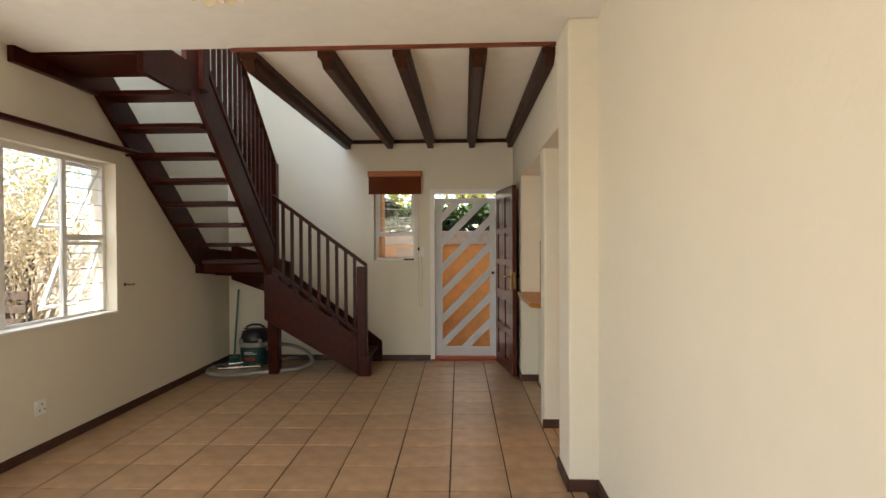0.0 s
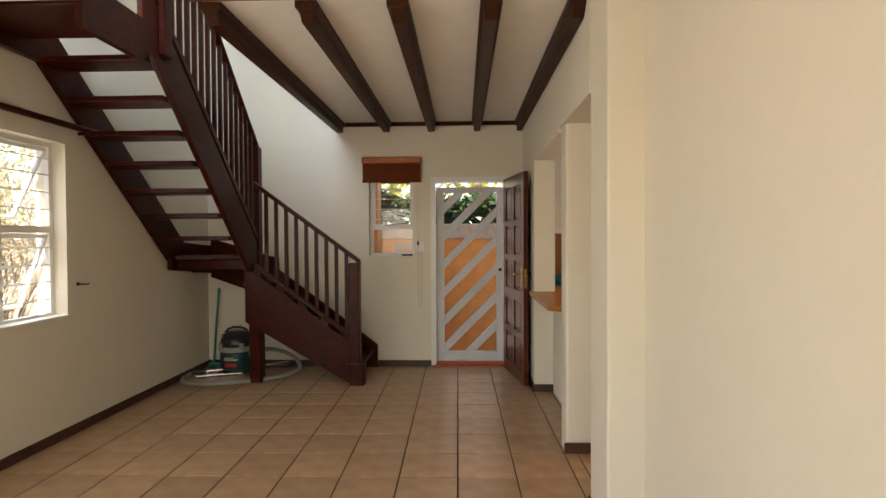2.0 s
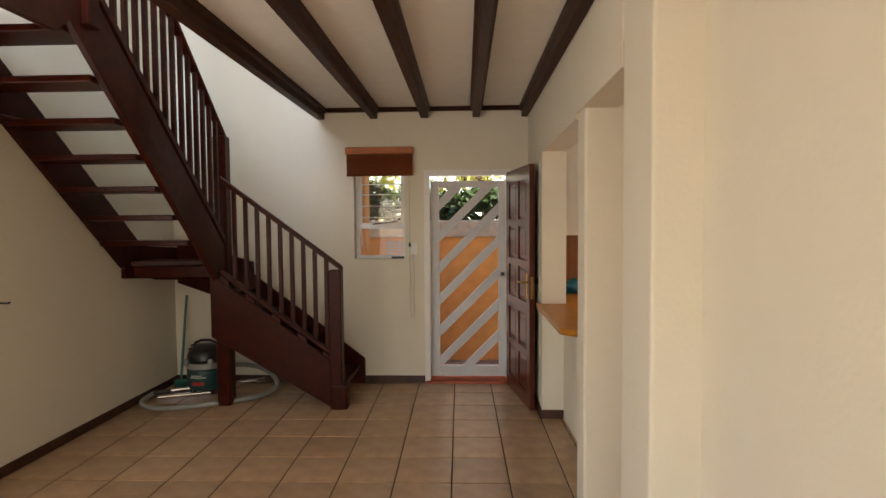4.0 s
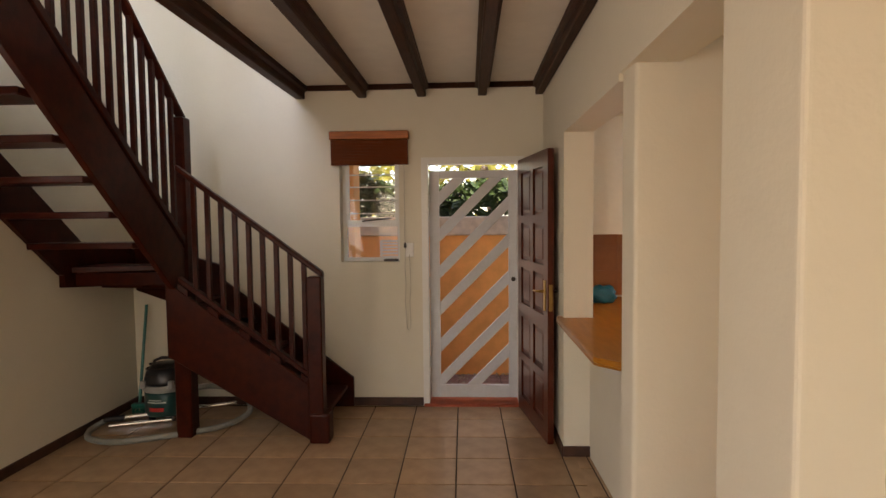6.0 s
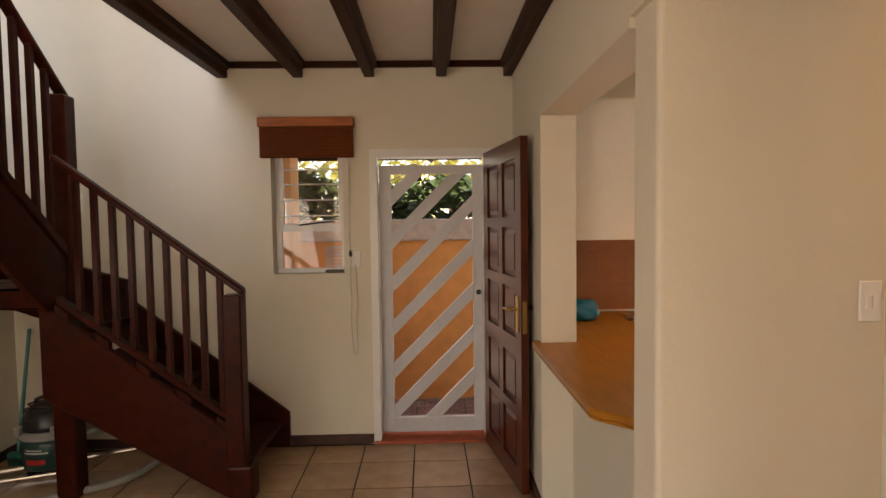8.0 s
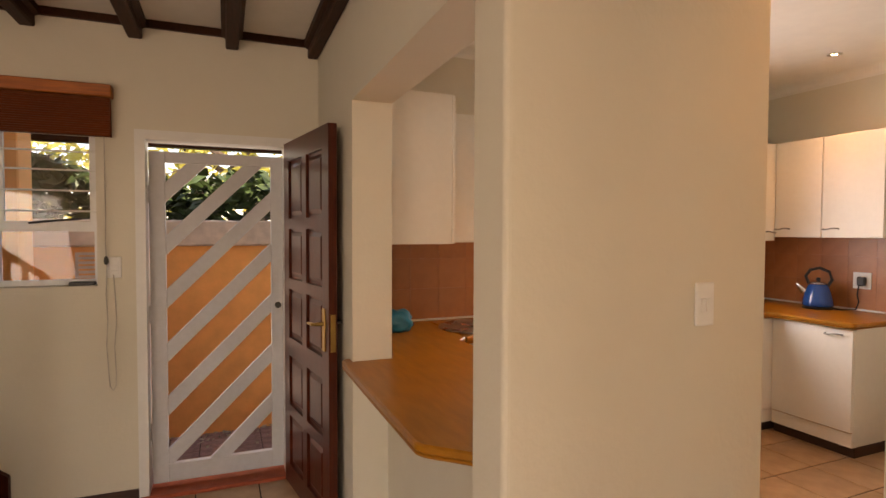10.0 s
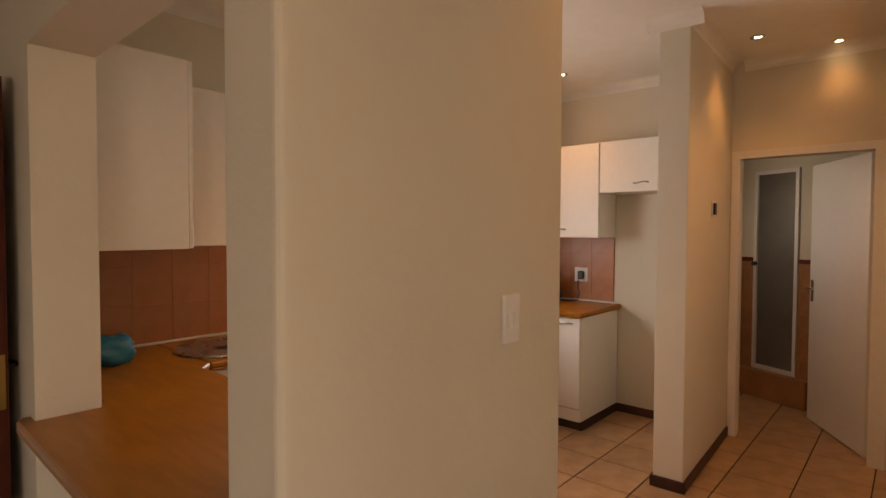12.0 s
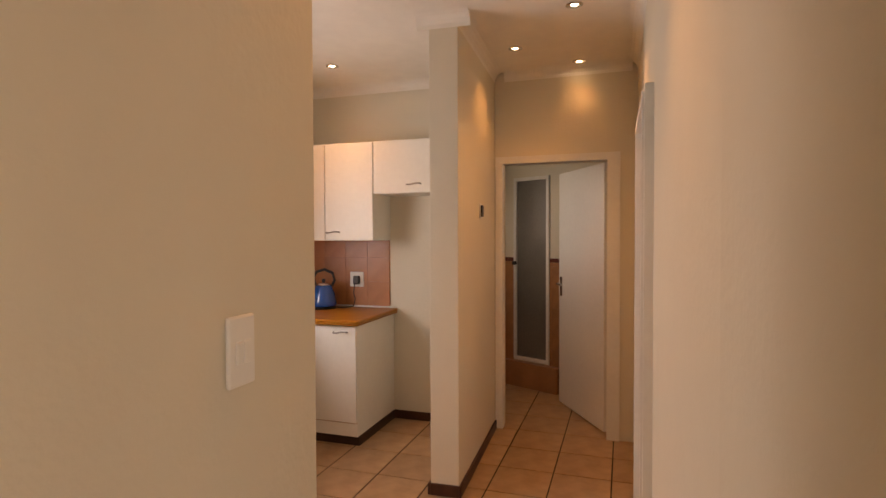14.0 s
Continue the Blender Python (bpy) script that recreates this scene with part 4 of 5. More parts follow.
corner = thing("wall_cupboard", (4.5, 6.3, 1.46), "white corner wall cupboard", "kitchen cupboard", "kitchen wall cupboards")
part("body", abox(4.352, KX - 0.001, 6.144, 6.47, 1.46, 2.215), UNIT, corner)


def wall_unit_front(x0, x1, left, label):
    u = thing("wall_cupboard", ((x0 + x1) / 2, 6.3, 1.46), label, "kitchen cupboard", "kitchen wall cupboards")
    part("body", abox(x0, x1, 6.162, 6.47, 1.43, 2.215), UNIT, u)
    d = part("door", abox(x0 + 0.002, x1 - 0.002, 6.142, 6.1605, 1.432, 2.213, bev=0.002), UNIT, u)
    bow_handle(d, x0 + 0.07 if left else x1 - 0.07, 6.142, 1.50, (1, 0, 0), (0, -1, 0))


wall_unit_front(1.33, 1.76, True, "white wall cupboard above the sink")
wall_unit_front(1.764, 2.2, False, "white wall cupboard above the sink")
wall_unit_front(3.55, 3.95, False, "white wall cupboard beside the hob")
wall_unit_front(3.954, 4.34, False, "white wall cupboard beside the hob")
cornerL = thing("wall_cupboard", (1.1, 6.1, 1.43), "white wall cupboard beside the serving hatch", "kitchen cupboard", "kitchen wall cupboards")
part("body", abox(0.905, 1.295, 5.78, 6.47, 1.43, 2.225), UNIT, cornerL)
d = part("door", abox(1.297, 1.315, 5.782, 6.13, 1.432, 2.223, bev=0.002), UNIT, cornerL)

# kitchen window, seen only by its light
solid("window_3", pierced("y", 2.25, 3.25, 1.08, 2.08, 6.56, 6.60, [(2.29, 2.73, 1.12, 2.04), (2.77, 3.21, 1.12, 2.04)]), WHITE, "white steel kitchen window", "window", "structure")
# sink
STEEL = material("brushed_stainless_steel", (0.55, 0.54, 0.52), 0.28, metal=1.0, grain=(60, 0.02), stain=(8, 0.06), bump=(60, 0.02))
sink = thing("sink", (1.62, 6.12, CT), "round stainless steel sink set in the worktop", "sink")
part("bowl", alathe(1.62, 6.12, [(0.240, 0.001), (0.238, 0.009), (0.225, 0.013), (0.208, 0.011), (0.200, 0.004), (0.16, 0.0015), (0.05, 0.001)], 40, CT), STEEL, sink, smooth=True)
part("drain", alathe(1.62, 6.12, [(0.04, 0.0022), (0.04, 0.004), (0.02, 0.0045)], 20, CT), DARKMETAL, sink)

# crumpled turquoise bag on the counter
BAG = material("turquoise_plastic_bag", (0.005, 0.22, 0.36), 0.35, grain=(12, 0.08), stain=(6, 0.2), bump=(25, 0.5))
bag = solid("plastic_bag", bmesh.new(), BAG, "crumpled turquoise plastic bag on the worktop", "bag", smooth=True)
bm = bmesh.new()
bmesh.ops.create_icosphere(bm, subdivisions=4, radius=1.0)
for v in bm.verts:
    k = noise.noise(v.co * 1.7) * 0.30 + noise.noise(v.co * 4.0) * 0.14
    v.co = v.co * (1 + k)
    v.co = Vector((1.10 + v.co.x * 0.13, 6.19 + v.co.y * 0.10, CT + 0.002 + max(0.0, v.co.z * 0.075 + 0.05)))
bm.to_mesh(bag.data)
bm.free()
bag.data.polygons.foreach_set("use_smooth", [True] * len(bag.data.polygons))

# blue kettle
BLUE = material("blue_enamel", (0.005, 0.08, 0.36), 0.22, grain=(30, 0.01), stain=(5, 0.05), bump=(40, 0.0), coat=0.6)
kx, ky = 4.47, 5.87
kettle = thing("kettle", (kx, ky, CT), "shiny blue electric kettle with a black loop handle", "kettle")
part("power_base", alathe(kx, ky, [(0.10, 0.0005), (0.105, 0.012), (0.085, 0.02)], 32, CT), BLACK, kettle, "black power base")
body = part("body", alathe(kx, ky, [(0.098, 0.021), (0.105, 0.03), (0.103, 0.06), (0.090, 0.12), (0.070, 0.175), (0.060, 0.19)], 36, CT), BLUE, kettle, smooth=True)
lid = part("lid", alathe(kx, ky, [(0.060, 0.1905), (0.058, 0.20), (0.035, 0.212), (0.012, 0.215)], 28, CT), CHROME, kettle, "chrome lid", smooth=True)
part("lid_knob", alathe(kx, ky, [(0.010, 0.2155), (0.016, 0.225), (0.016, 0.236), (0.008, 0.242)], 16, CT), BLACK, lid)
part("spout", asweep([(kx - 0.03, ky + 0.085, CT + 0.125), (kx - 0.045, ky + 0.118, CT + 0.165), (kx - 0.05, ky + 0.135, CT + 0.185)], [0.03, 0.018, 0.011], 12), CHROME, kettle, "chrome spout")
part("loop_handle", asweep([(kx + 0.02, ky - 0.062, CT + 0.18), (kx + 0.03, ky - 0.085, CT + 0.23), (kx + 0.02, ky - 0.07, CT + 0.29), (kx, ky - 0.01, CT + 0.318), (kx - 0.02, ky + 0.05, CT + 0.30), (kx - 0.03, ky + 0.078, CT + 0.25), (kx - 0.02, ky + 0.06, CT + 0.19)], 0.012, 10), BLACK, kettle)
part("power_cord", asweep([(kx + 0.05, ky - 0.08, CT + 0.01), (kx + 0.02, ky - 0.16, CT + 0.008), (kx + 0.06, ky - 0.24, CT + 0.02), (kx + 0.13, ky - 0.22, CT + 0.07), (4.628, 5.68, 1.02), (4.622, 5.665, 1.115)], 0.0045, 6), BLACK, kettle, "black power cord")
sk, slab = plate_switch("wall_socket", (KX - 0.013, 5.655, 1.135), "-x", 0.125, 0.125, [(0.015, 0.045, 0.015, 0.05)], "white wall socket with a black plug", "socket")
part("plug", slab(-0.035, 0.02, -0.04, 0.03, 0.0095, 0.045, 0.008), BLACK, sk, "black plug")

plate_switch("light_switch", (1.254, 4.116, 1.318), "-y", 0.062, 0.110, [(-0.017, -0.001, -0.02, 0.016), (0.001, 0.017, -0.02, 0.016)], "white double light switch on the passage wall", "light switch")
AT["frame"] = STUB
th, slab = plate_switch("wall_control", (4.10, SY0, 1.66), "-y", 0.075, 0.10, [], "small dark wall control with a pale base", "wall control")
part("cover", slab(-0.028, 0.028, -0.038, 0.038, 0.0095, 0.022, 0.004), BLACK, th)
AT["frame"] = HOUSE

# cove cornices
def cove(points, closed_axis, a, b):
    solid("trim_cornice", aprism(points, closed_axis, a, b), CEILING, "white cove cornice", "cornice", "structure")


def profile(u, s):
    """Cove against a wall at u, opening towards s."""
    n, r = 5, 0.075
    arc = [(u + s * r * (1 - math.cos(k * math.pi / 2 / n)), KZ - r * (1 - math.sin(k * math.pi / 2 / n))) for k in range(n + 1)]
    return [(u, KZ - 0.001)] + [(u, KZ - r)] + arc[1:]


cove(profile(KX, -1), "y", 4.64, 6.47)
cove(profile(6.478, -1), "x", 0.90, KX - 0.075)
AT["frame"] = STUB
cove(profile(SY1, 1), "x", 3.50, KX - 0.075)
cove(profile(SY0, -1), "x", 3.50, BX - 0.01)
cove(profile(3.50, -1), "y", SY0 - 0.07, SY1 + 0.07)
for x0, x1, y0, y1 in ((3.486, BX - 0.02, SY0 - 0.014, SY0), (3.486, 3.50, SY0, SY1), (3.486, KX - 0.03, SY1, SY1 + 0.014)):
    solid("baseboard", abox(x0, x1, y0, y1, 0, 0.068, bev=0.003), SKIRT, "dark brown timber skirting board", "skirting", "structure")
AT["frame"] = PASSAGE
cove(profile(PY, 1), "x", 0.93, BX)
AT["frame"] = HOUSE
cove(profile(BX, -1), "y", PY + 0.075, 4.41)
cove(profile(4.273, 1), "x", 0.90, 1.49)

# skirting
for x0, x1, y0, y1 in ((KX - 0.014, KX, 4.67, 5.328), (1.37, 1.504, 4.272, 4.284), (0.666, 1.504, 4.102, 4.116)):
    solid("baseboard", abox(x0, x1, y0, y1, 0, 0.068, bev=0.003), SKIRT, "dark brown timber skirting board", "skirting", "structure")

# downlights; the two unseen spots get fittings too
BULB = glow("lit_bulb", (1.0, 0.78, 0.48), 12.0)
for sx, sy, sw in SPOTS:
    d = thing("downlight", (sx, sy, KZ), "small recessed ceiling downlight, switched on, two of the set unseen", "downlight", "downlights")
    part("ring", alathe(sx, sy, [(0.046, -0.0005), (0.046, -0.006), (0.030, -0.010), (0.028, -0.004)], 24, KZ), CHROME, d)
    part("bulb", alathe(sx, sy, [(0.026, -0.0012), (0.026, -0.0035), (0.015, -0.0045)], 20, KZ), BULB, d, "warm glowing bulb")

# passage door, shut
AT["frame"] = PASSAGE
for x0, x1 in ((1.40, 2.868), (3.732, BX)):
    solid("baseboard", abox(x0, x1, PY, PY + 0.014, 0, 0.068, bev=0.003), SKIRT, "dark brown timber skirting board", "skirting", "structure")
pd = solid("door_2", pierced("y", 2.87, 3.73, 0.0, 2.10, PY - 0.13, PY + 0.036, [(2.93, 3.67, -0.1, 2.04)]), WHITE, "white painted steel door frame", "door frame", "structure")
part("frame_bead", pierced("y", 2.93, 3.67, 0.0, 2.04, PY - 0.06, PY - 0.03, [(2.945, 3.655, -0.1, 2.025)]), WHITE, pd)
part("frame_bead", pierced("y", 2.895, 3.705, 0.0, 2.075, PY + 0.036, PY + 0.046, [(2.93, 3.67, -0.1, 2.04)]), WHITE, pd)
leaf = thing("passage_door", (3.3, PY - 0.1, 0), "white flush door, shut", "door")
part("door_leaf", abox(2.946, 3.654, PY - 0.105, PY - 0.065, 0.006, 2.024, bev=0.002), WHITE, leaf)

# bathroom door, ajar
AT["frame"] = HOUSE
solid("door_3", pierced("x", 3.565, 4.479, 0.0, 2.095, BX - 0.014, BX + 0.06, [(3.655, 4.425, -0.1, 2.04)]), WHITE, "white painted steel door frame", "door frame", "structure")
bd = placed("bathroom_door", (4.80, 3.68, 0.01), 30.5, "white flush bathroom door standing ajar", "door")
part("door_leaf", abox(0, 0.80, -0.04, 0.0, 0, 2.028, bev=0.002), WHITE, bd)
hp = part("handle_plate", abox(0.73, 0.77, 0.0, 0.006, 0.95, 1.12, bev=0.003), CHROME, bd)
part("lever", asweep([(0.75, 0.003, 1.06), (0.75, 0.045, 1.06), (0.65, 0.05, 1.055)], 0.008, 8), CHROME, hp)

# bathroom: tiled wall with the shower door
TERRA = material("bathroom_terracotta_tile", (0.46, 0.22, 0.10), 0.32, grain=(8, 0.05), stain=(2, 0.1), bump=(20, 0.04), random_value=0.04)
DADO = material("dark_red_dado_tile", (0.13, 0.025, 0.015), 0.3)
SX = 5.90
AT["frame"] = Matrix.Translation((SX, 4.37, 0)) @ pose(0, 0, 0, 0, 0, -25) @ Matrix.Translation((-SX, -4.37, 0))
solid("wall_shower", pierced("x", PY - 0.05, 5.02, 0, KZ, SX, SX + 0.10, [(4.19, 4.61, 0.25, 2.07)]), WALL, "cream wall around the shower door", "wall", "structure")
for y0, y1 in ((PY - 0.05, 4.19), (4.61, 4.99)):
    w = solid("wall_tiles", abox(SX - 0.004, SX - 0.0005, y0, y1, 0.0, 1.235), TERRA, "terracotta bathroom wall tiles", "wall tiles", "structure")
    tiled(w, "x", SX - 0.004, y0, y1, 0.0, 1.235, 0.20, -1, TERRA)
    solid("trim_dado", abox(SX - 0.014, SX - 0.0005, y0, y1, 1.236, 1.275, bev=0.003), DADO, "dark red dado tile strip", "trim", "structure")
solid("shower_kerb", abox(SX - 0.09, SX - 0.0105, 4.06, 4.70, 0.0, 0.245, bev=0.006), TERRA, "terracotta tiled shower kerb", "kerb", "structure")
shower = thing("shower_door", (SX, 4.37, 0.25), "white-framed shower door with dark frosted glass", "shower door")
part("frame", pierced("x", 4.195, 4.605, 0.252, 2.068, SX - 0.02, SX + 0.03, [(4.225, 4.575, 0.285, 2.035)]), WHITE, shower)
part("pane", abox(SX + 0.003, SX + 0.009, 4.2251, 4.5749, 0.2851, 2.0349), material("frosted_shower_glass", (0.16, 0.15, 0.13), 0.35, grain=(60, 0.03), stain=(3, 0.1), bump=(80, 0.2)), shower)
part("knob", asweep([(SX - 0.02, 4.585, 1.22), (SX - 0.05, 4.585, 1.22)], 0.02, 12), BLACK, shower)

AT["frame"] = HOUSE
w = solid("wall_tiles_left", abox(KX + 0.13, SX + 0.2, 4.945, 4.9495, 0.0, 1.235), TERRA, "terracotta bathroom wall tiles", "wall tiles", "structure")
tiled(w, "y", 4.945, KX + 0.13, SX + 0.2, 0.0, 1.235, 0.20, -1, TERRA)

# ---- outside ----
AT["frame"] = LIVING
ORANGE = material("orange_garden_wall_paint", (0.98, 0.43, 0.13), 0.8, grain=(8, 0.03), stain=(0.9, 0.07), bump=(25, 0.15))
COPING = material("pale_coping", (0.70, 0.56, 0.44), 0.8, grain=(14, 0.05), stain=(1.5, 0.12), bump=(30, 0.2))
PAVER = material("brick_paver", (0.34, 0.20, 0.15), 0.85, grain=(20, 0.08), stain=(2, 0.15), bump=(40, 0.25), random_value=0.18)
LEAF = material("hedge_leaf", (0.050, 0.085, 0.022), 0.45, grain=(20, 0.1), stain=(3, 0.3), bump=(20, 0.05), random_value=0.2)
# bright yellow leaf copy: sunlight is put into its colour
YLEAF = material("sun_tinted_leaf", (0.36, 0.33, 0.07), 0.5, grain=(20, 0.1), stain=(3, 0.3))
DRYLEAF = material("dry_pale_leaf", (0.66, 0.55, 0.37), 0.7, grain=(20, 0.1), stain=(3, 0.3))
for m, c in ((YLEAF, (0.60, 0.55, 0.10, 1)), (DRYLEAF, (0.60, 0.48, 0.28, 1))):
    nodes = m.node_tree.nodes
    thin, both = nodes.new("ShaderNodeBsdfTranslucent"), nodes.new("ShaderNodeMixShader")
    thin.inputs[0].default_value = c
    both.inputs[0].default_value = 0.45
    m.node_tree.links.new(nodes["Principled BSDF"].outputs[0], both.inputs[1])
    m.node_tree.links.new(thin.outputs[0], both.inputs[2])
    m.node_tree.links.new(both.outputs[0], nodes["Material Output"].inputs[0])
BARK = material("pale_dry_bark", (0.50, 0.40, 0.27), 0.9, grain=(20, 0.1), stain=(3, 0.2), bump=(40, 0.4))
OLDWOOD = material("weathered_timber", (0.10, 0.070, 0.050), 0.8, grain=(12, 0.1), stain=(3, 0.2), bump=(25, 0.2), stretch=(6, 6, 0.8))
YW = 7.62
garden_wall = solid("garden_wall", abox(-3.4, 3.6, YW, YW + 0.2, -0.14, 1.38), ORANGE, "orange painted garden wall beside the front path", "garden wall", "structure")
solid("wall_coping", abox(-3.4, 3.6, YW - 0.03, YW + 0.26, 1.3805, 1.575, bev=0.012), COPING, "pale weathered band along the garden wall", "coping", "structure")
solid("porch_pier", abox(-1.22, -0.90, 6.86, 7.10, -0.14, 2.5, bev=0.008), ORANGE, "orange painted porch pier", "pier", "structure")
solid("porch_beam", abox(-1.3, 1.6, 7.28, 7.36, 2.068, 2.16, bev=0.004), BEAM, "dark timber beam over the porch", "beam", "structure")
path = solid("pavement", abox(-3.4, 3.6, 6.716, YW, -0.139, -0.072), GROUT, "brick paved front path", "pavement", "structure")
vent = thing("air_vent", (-0.62, YW, 1.22), "pale louvred vent in the garden wall", "vent")
part("frame", pierced("y", -0.80, -0.46, 1.10, 1.34, YW - 0.012, YW - 0.0005, [(-0.78, -0.48, 1.12, 1.32)]), COPING, vent)
for k in range(6):
    part("slat", abox(-0.78, -0.48, YW - 0.010, YW - 0.001, 1.125 + 0.033 * k, 1.145 + 0.033 * k), COPING, vent)


def leaves(name, rnd, count, place, size, mat, label, category):
    """Many small folded leaves in one mesh; place(rnd) gives a point."""
    vs, fs = [], []
    for i in range(count):
        p = Vector(place(rnd))
        q = Euler((rnd.uniform(-1.2, 1.2), rnd.uniform(-1.2, 1.2), rnd.uniform(0, 6.28))).to_matrix()
        s = size * rnd.uniform(0.6, 1.4)
        n = len(vs)
        for c in ((0, -1, 0), (0.42, -0.2, 0.10), (0, 1.0, 0), (-0.42, -0.2, 0.10)):
            vs.append(p + q @ (Vector(c) * s))
        fs += [(n, n + 1, n + 2), (n, n + 2, n + 3)]
    me = bpy.data.meshes.new(name)
    me.from_pydata(vs, [], fs)
    me.materials.append(mat)
    return me


rnd = random.Random(5)
hedge = thing("hedge", (0, YW + 0.5, 1.4), "dark leafy creeper hanging over the garden wall", "hedge")


def hedge_place(r):
    x = r.uniform(-3.3, 3.4)
    top = 1.93 + 0.22 * noise.noise(Vector((x * 1.4, 3, 0))) + 0.10 * noise.noise(Vector((x * 6, 9, 0)))
    z = 1.55 + (top - 1.55) * r.random() ** 0.7
    return (x, YW + 0.06 + 0.40 * r.random(), z - (0.12 * r.random() ** 3 if r.random() < 0.25 else 0))


def part_mesh(name, me, parent, label=""):
    ob = new(name, me)
    ob.parent = parent
    ob.location = -BASE[parent.name]
    BASE[ob.name] = BASE[parent.name]
    return tagged(ob, label, kind="stuff")


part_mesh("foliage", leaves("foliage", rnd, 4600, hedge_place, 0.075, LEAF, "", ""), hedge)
# yellow leaves along the top carry the sunlight in their colour
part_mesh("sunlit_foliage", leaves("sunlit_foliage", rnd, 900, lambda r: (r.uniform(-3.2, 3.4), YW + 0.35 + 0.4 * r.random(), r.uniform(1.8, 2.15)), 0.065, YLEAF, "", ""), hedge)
for k in range(26):
    x = rnd.uniform(-3, 3.2)
    part("stem", asweep([(x, YW + 0.22, 1.58), (x + rnd.uniform(-0.2, 0.2), YW + 0.25, 1.8), (x + rnd.uniform(-0.4, 0.4), YW + 0.2, 2.05)], [0.012, 0.009, 0.004], 5), OLDWOOD, hedge)
tree = thing("tree", (0.6, 12.5, -0.14), "sunlit yellow-green tree beyond the garden wall", "tree")
part("trunk", asweep([(0.6, 12.5, -0.14), (0.65, 12.5, 1.2), (0.5, 12.55, 2.4), (0.7, 12.5, 3.6)], [0.16, 0.13, 0.10, 0.05], 10), OLDWOOD, tree)
for k in range(7):
    a = k * 0.9
    part("limb", asweep([(0.55, 12.5, 1.6 + 0.2 * k), (0.55 + 1.0 * math.cos(a), 12.5 + 0.5 * math.sin(a), 2.1 + 0.22 * k), (0.55 + 1.9 * math.cos(a), 12.5 + 0.9 * math.sin(a), 2.5 + 0.25 * k)], [0.06, 0.04, 0.015], 6), OLDWOOD, tree)


def crown_place(r):
    while True:
        p = Vector((r.uniform(-4.2, 5.0), 12.5 + r.uniform(-1.0, 1.0), r.uniform(1.3, 5.0)))
        if noise.noise(p * 0.9) > -0.12:
            return p


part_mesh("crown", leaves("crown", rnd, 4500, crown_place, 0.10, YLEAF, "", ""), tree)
fallen = new("fallen_leaves", leaves("fallen_leaves", rnd, 130, lambda r: (r.uniform(-0.6, 1.6), YW - 0.02 - 0.35 * r.random() ** 2, -0.062 + 0.01 * r.random()), 0.03, BARK, "", ""))
fallen.matrix_basis = AT["frame"].copy()
tagged(fallen, "dry fallen leaves along the foot of the wall", "leaves", kind="stuff")

# ---- garden beside the wide window ----
fence = thing("timber_fence", (-7.2, 3.5, 0), "weathered dark timber fence behind the shrubs", "fence")
for k in range(46):
    y = -1.5 + 0.23 * k
    part("slat", abox(-7.22, -7.19, y, y + 0.20, -0.14, 1.9 + 0.04 * math.sin(5 * k), bev=0.003), OLDWOOD, fence)
for z in (0.3, 1.2):
    part("rail", abox(-7.19, -7.14, -1.6, 9.2, z, z + 0.08), OLDWOOD, fence)
steps = thing("garden_bench", (-4.55, 4.75, -0.14), "dark slatted garden bench in the sun", "bench")
for k in range(5):
    part("slat", abox(-4.95, -4.15, 4.62 + 0.09 * k, 4.69 + 0.09 * k, 0.32, 0.35, bev=0.003), OLDWOOD, steps)
for k in range(4):
    part("slat", abox(-4.95, -4.15, 5.08 + 0.03 * k, 5.11 + 0.03 * k, 0.48 + 0.13 * k, 0.56 + 0.13 * k, bev=0.003), OLDWOOD, steps)
for x in (-4.92, -4.22):
    part("leg", abox(x, x + 0.05, 4.63, 4.68, -0.14, 0.319), OLDWOOD, steps)
    part("leg", abox(x, x + 0.05, 5.02, 5.07, -0.14, 0.319), OLDWOOD, steps)


def shrub(base, height, spread, stems, seed, label):
    r = random.Random(seed)
    t = thing("shrub", base, label, "shrub", "garden shrubs")
    tips = []
    bm = bmesh.new()

    def grow(p, d, length, rad, depth):
        pts, rs = [p], [rad]
        for k in range(4):
            d = (d + Vector((r.uniform(-0.35, 0.35), r.uniform(-0.35, 0.35), r.uniform(-0.12, 0.22)))).normalized()
            p = p + d * length / 4
            pts.append(p)
            rs.append(rad * (1 - 0.16 * (k + 1)))
        sweep(bm, pts, rs, 5)
        tips.extend(pts[2:])
        if depth:
            for k in range(3):
                q = pts[r.choice((2, 3, 4))]
                grow(q, (d + Vector((r.uniform(-0.9, 0.9), r.uniform(-0.9, 0.9), r.uniform(-0.1, 0.6)))).normalized(), length * r.uniform(0.5, 0.8), rad * 0.5, depth - 1)
    for k in range(stems):
        a = 2 * math.pi * k / stems + r.uniform(-0.3, 0.3)
        grow(Vector(base) + Vector((0.06 * math.cos(a), 0.06 * math.sin(a), 0)), Vector((spread * math.cos(a), spread * math.sin(a), 1)).normalized(), height, 0.028, 3)
    tagged(part("dry_twig_tangle", bm, BARK, t, "tangled pale dry branches"), kind="stuff")
    part_mesh("foliage", leaves("foliage", r, 2600, lambda q: q.choice(tips) + Vector((q.gauss(0, 0.07), q.gauss(0, 0.07), q.gauss(0, 0.07))), 0.030, DRYLEAF if seed % 2 else YLEAF, "", ""), t)


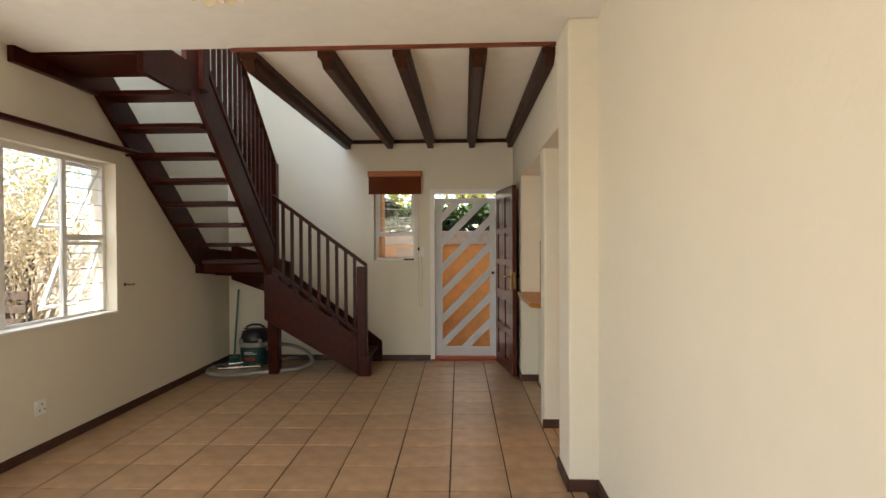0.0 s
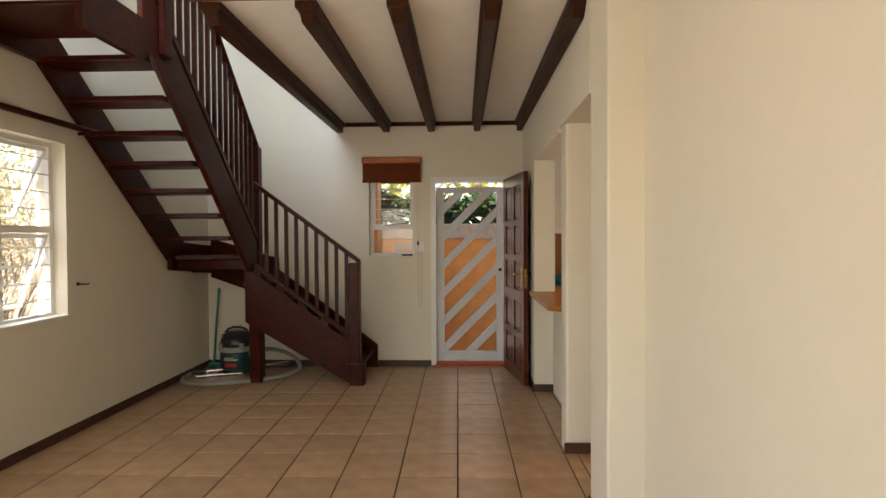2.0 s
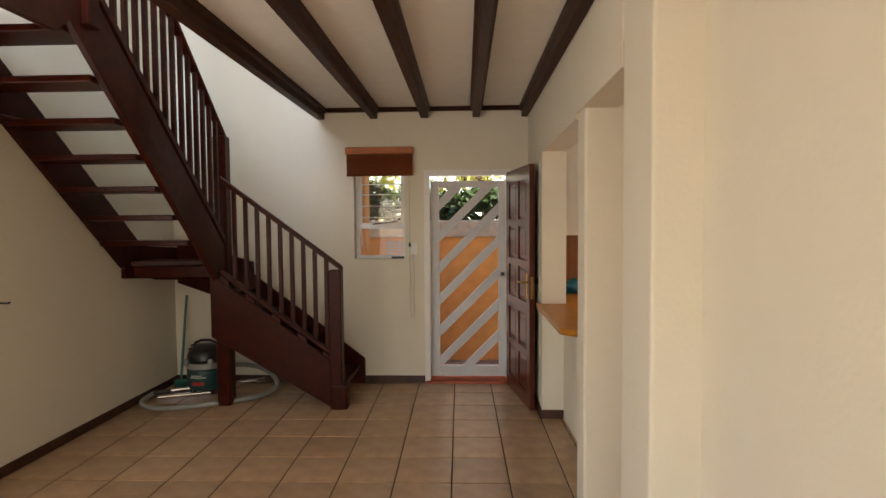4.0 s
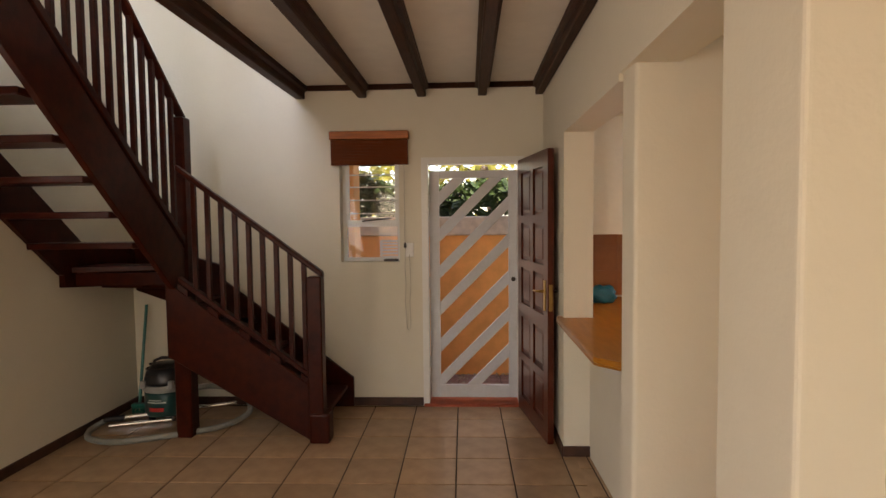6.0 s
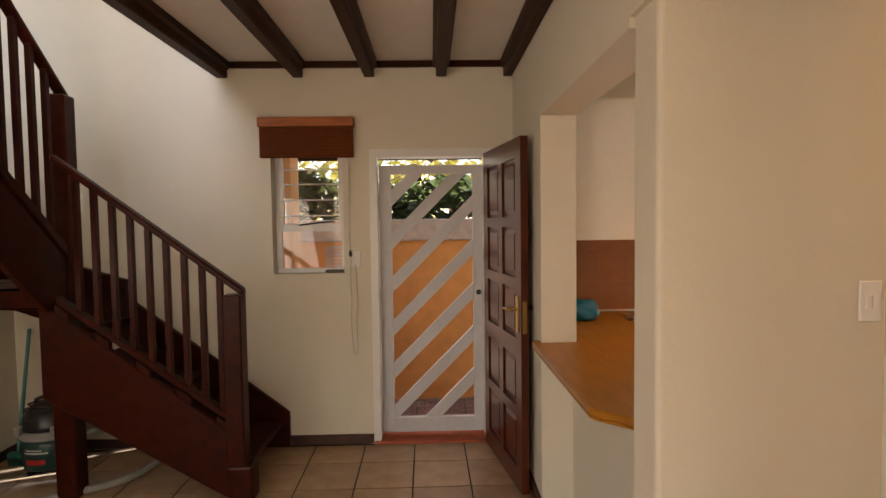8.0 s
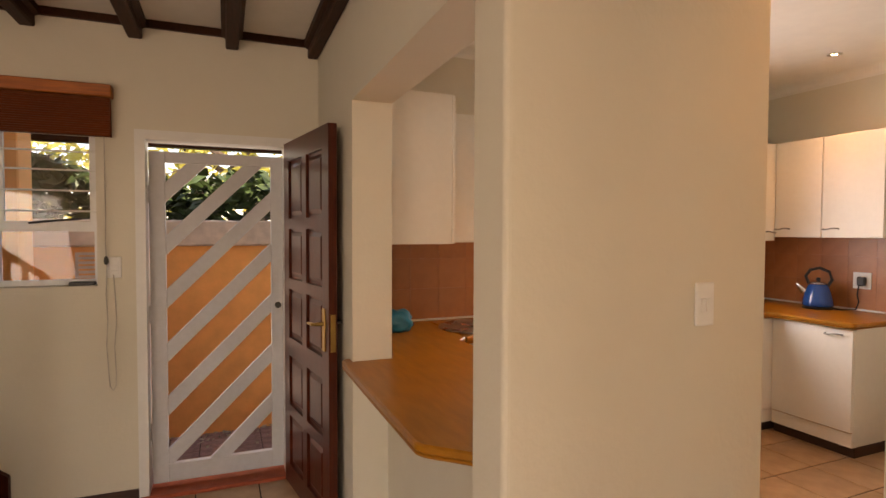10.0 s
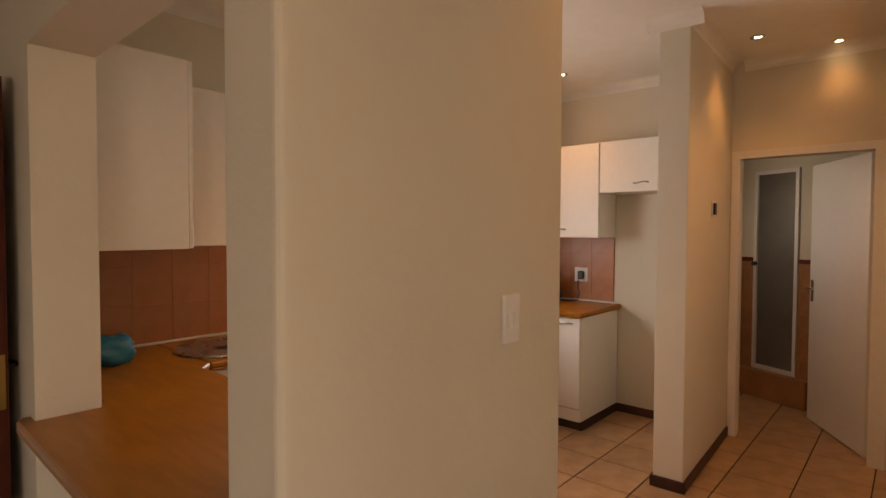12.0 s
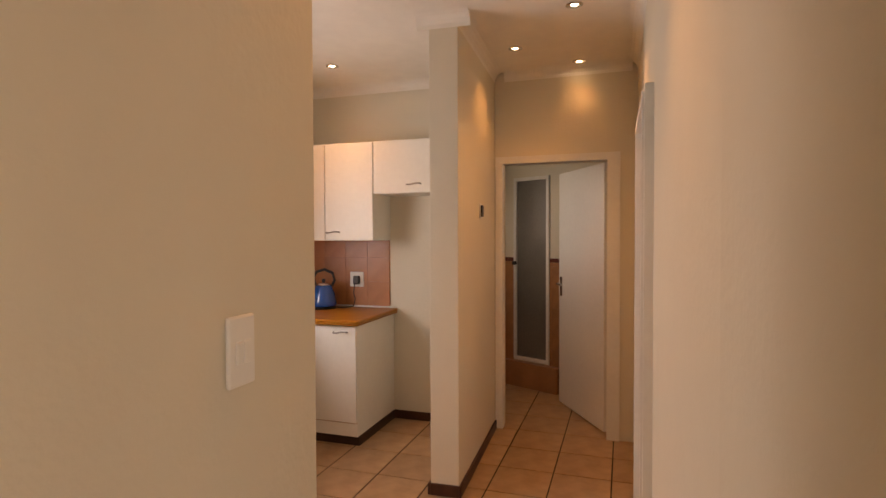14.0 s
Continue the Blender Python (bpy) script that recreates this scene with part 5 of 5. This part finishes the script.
shrub((-5.0, 3.4, -0.14), 1.05, 0.7, 7, 11, "tangled half-bare garden shrub in bright sun")
shrub((-5.2, 4.6, -0.14), 1.1, 0.6, 6, 13, "tangled half-bare garden shrub in bright sun")
shrub((-5.2, 5.9, -0.14), 1.1, 0.7, 6, 15, "tangled half-bare garden shrub in bright sun")
shrub((-6.3, 4.4, -0.14), 1.6, 0.35, 7, 17, "tall tangled dry shrub in bright sun")
shrub((-6.6, 6.2, -0.14), 1.6, 0.35, 7, 19, "tall tangled dry shrub in bright sun")
shrub((-6.4, 8.0, -0.14), 1.6, 0.35, 7, 21, "tall tangled dry shrub in bright sun")
shrub((-5.9, 3.6, -0.14), 1.6, 0.6, 6, 14, "leafy garden shrub by the fence")
shrub((-6.2, 5.2, -0.14), 1.7, 0.6, 6, 16, "leafy garden shrub by the fence")
shrub((-6.0, 7.2, -0.14), 1.7, 0.6, 6, 18, "leafy garden shrub by the fence")

# ---- floor tiles and pavers ----
def floor_tiles(parent, x0, x1, y0, y1, px, py, pitch, joint, top, thick, mat, name, pitch_y=0.0, turn=0.0):
    cache = {}
    pitch_y = pitch_y or pitch
    i0, i1 = math.floor((x0 - px) / pitch), math.ceil((x1 - px) / pitch)
    j0, j1 = math.floor((y0 - py) / pitch_y), math.ceil((y1 - py) / pitch_y)
    for i in range(i0, i1):
        for j in range(j0, j1):
            a, b = max(x0, px + i * pitch + joint / 2), min(x1, px + (i + 1) * pitch - joint / 2)
            c, d = max(y0, py + j * pitch_y + joint / 2), min(y1, py + (j + 1) * pitch_y - joint / 2)
            if b - a < 0.012 or d - c < 0.012:
                continue
            key = (round(b - a, 3), round(d - c, 3))
            if key not in cache:
                w, h = key
                cache[key] = to_mesh(name, abox(-w / 2, w / 2, -h / 2, h / 2, -thick, 0, bev=0.002), mat)
            ob = new(name, cache[key])
            ob.parent = parent
            u, v = (a + b) / 2 - px, (c + d) / 2 - 4.2
            ob.location = (px + u - turn * v, 4.2 + v + turn * u, top) if turn else ((a + b) / 2, (c + d) / 2, top)
            ob.rotation_euler = (0, 0, turn)


floor_tiles(floor_living, XL - 0.08, 0.80, YB, YF - 0.03, 0.034, 5.488, 0.342, 0.0085, 0.0, 0.006, TILE, "tile", 0.3478, 0.0095)
floor_tiles(floor_kitchen, 0.752, 6.5, PY - 0.01, 6.47, 4.34, 4.305, 0.35, 0.0085, -0.0005, 0.0055, TILE, "tile")
floor_tiles(path, -1.3, 2.2, 6.74, YW - 0.002, 0.0, 6.75, 0.21, 0.006, -0.060, 0.012, PAVER, "brick", 0.105)
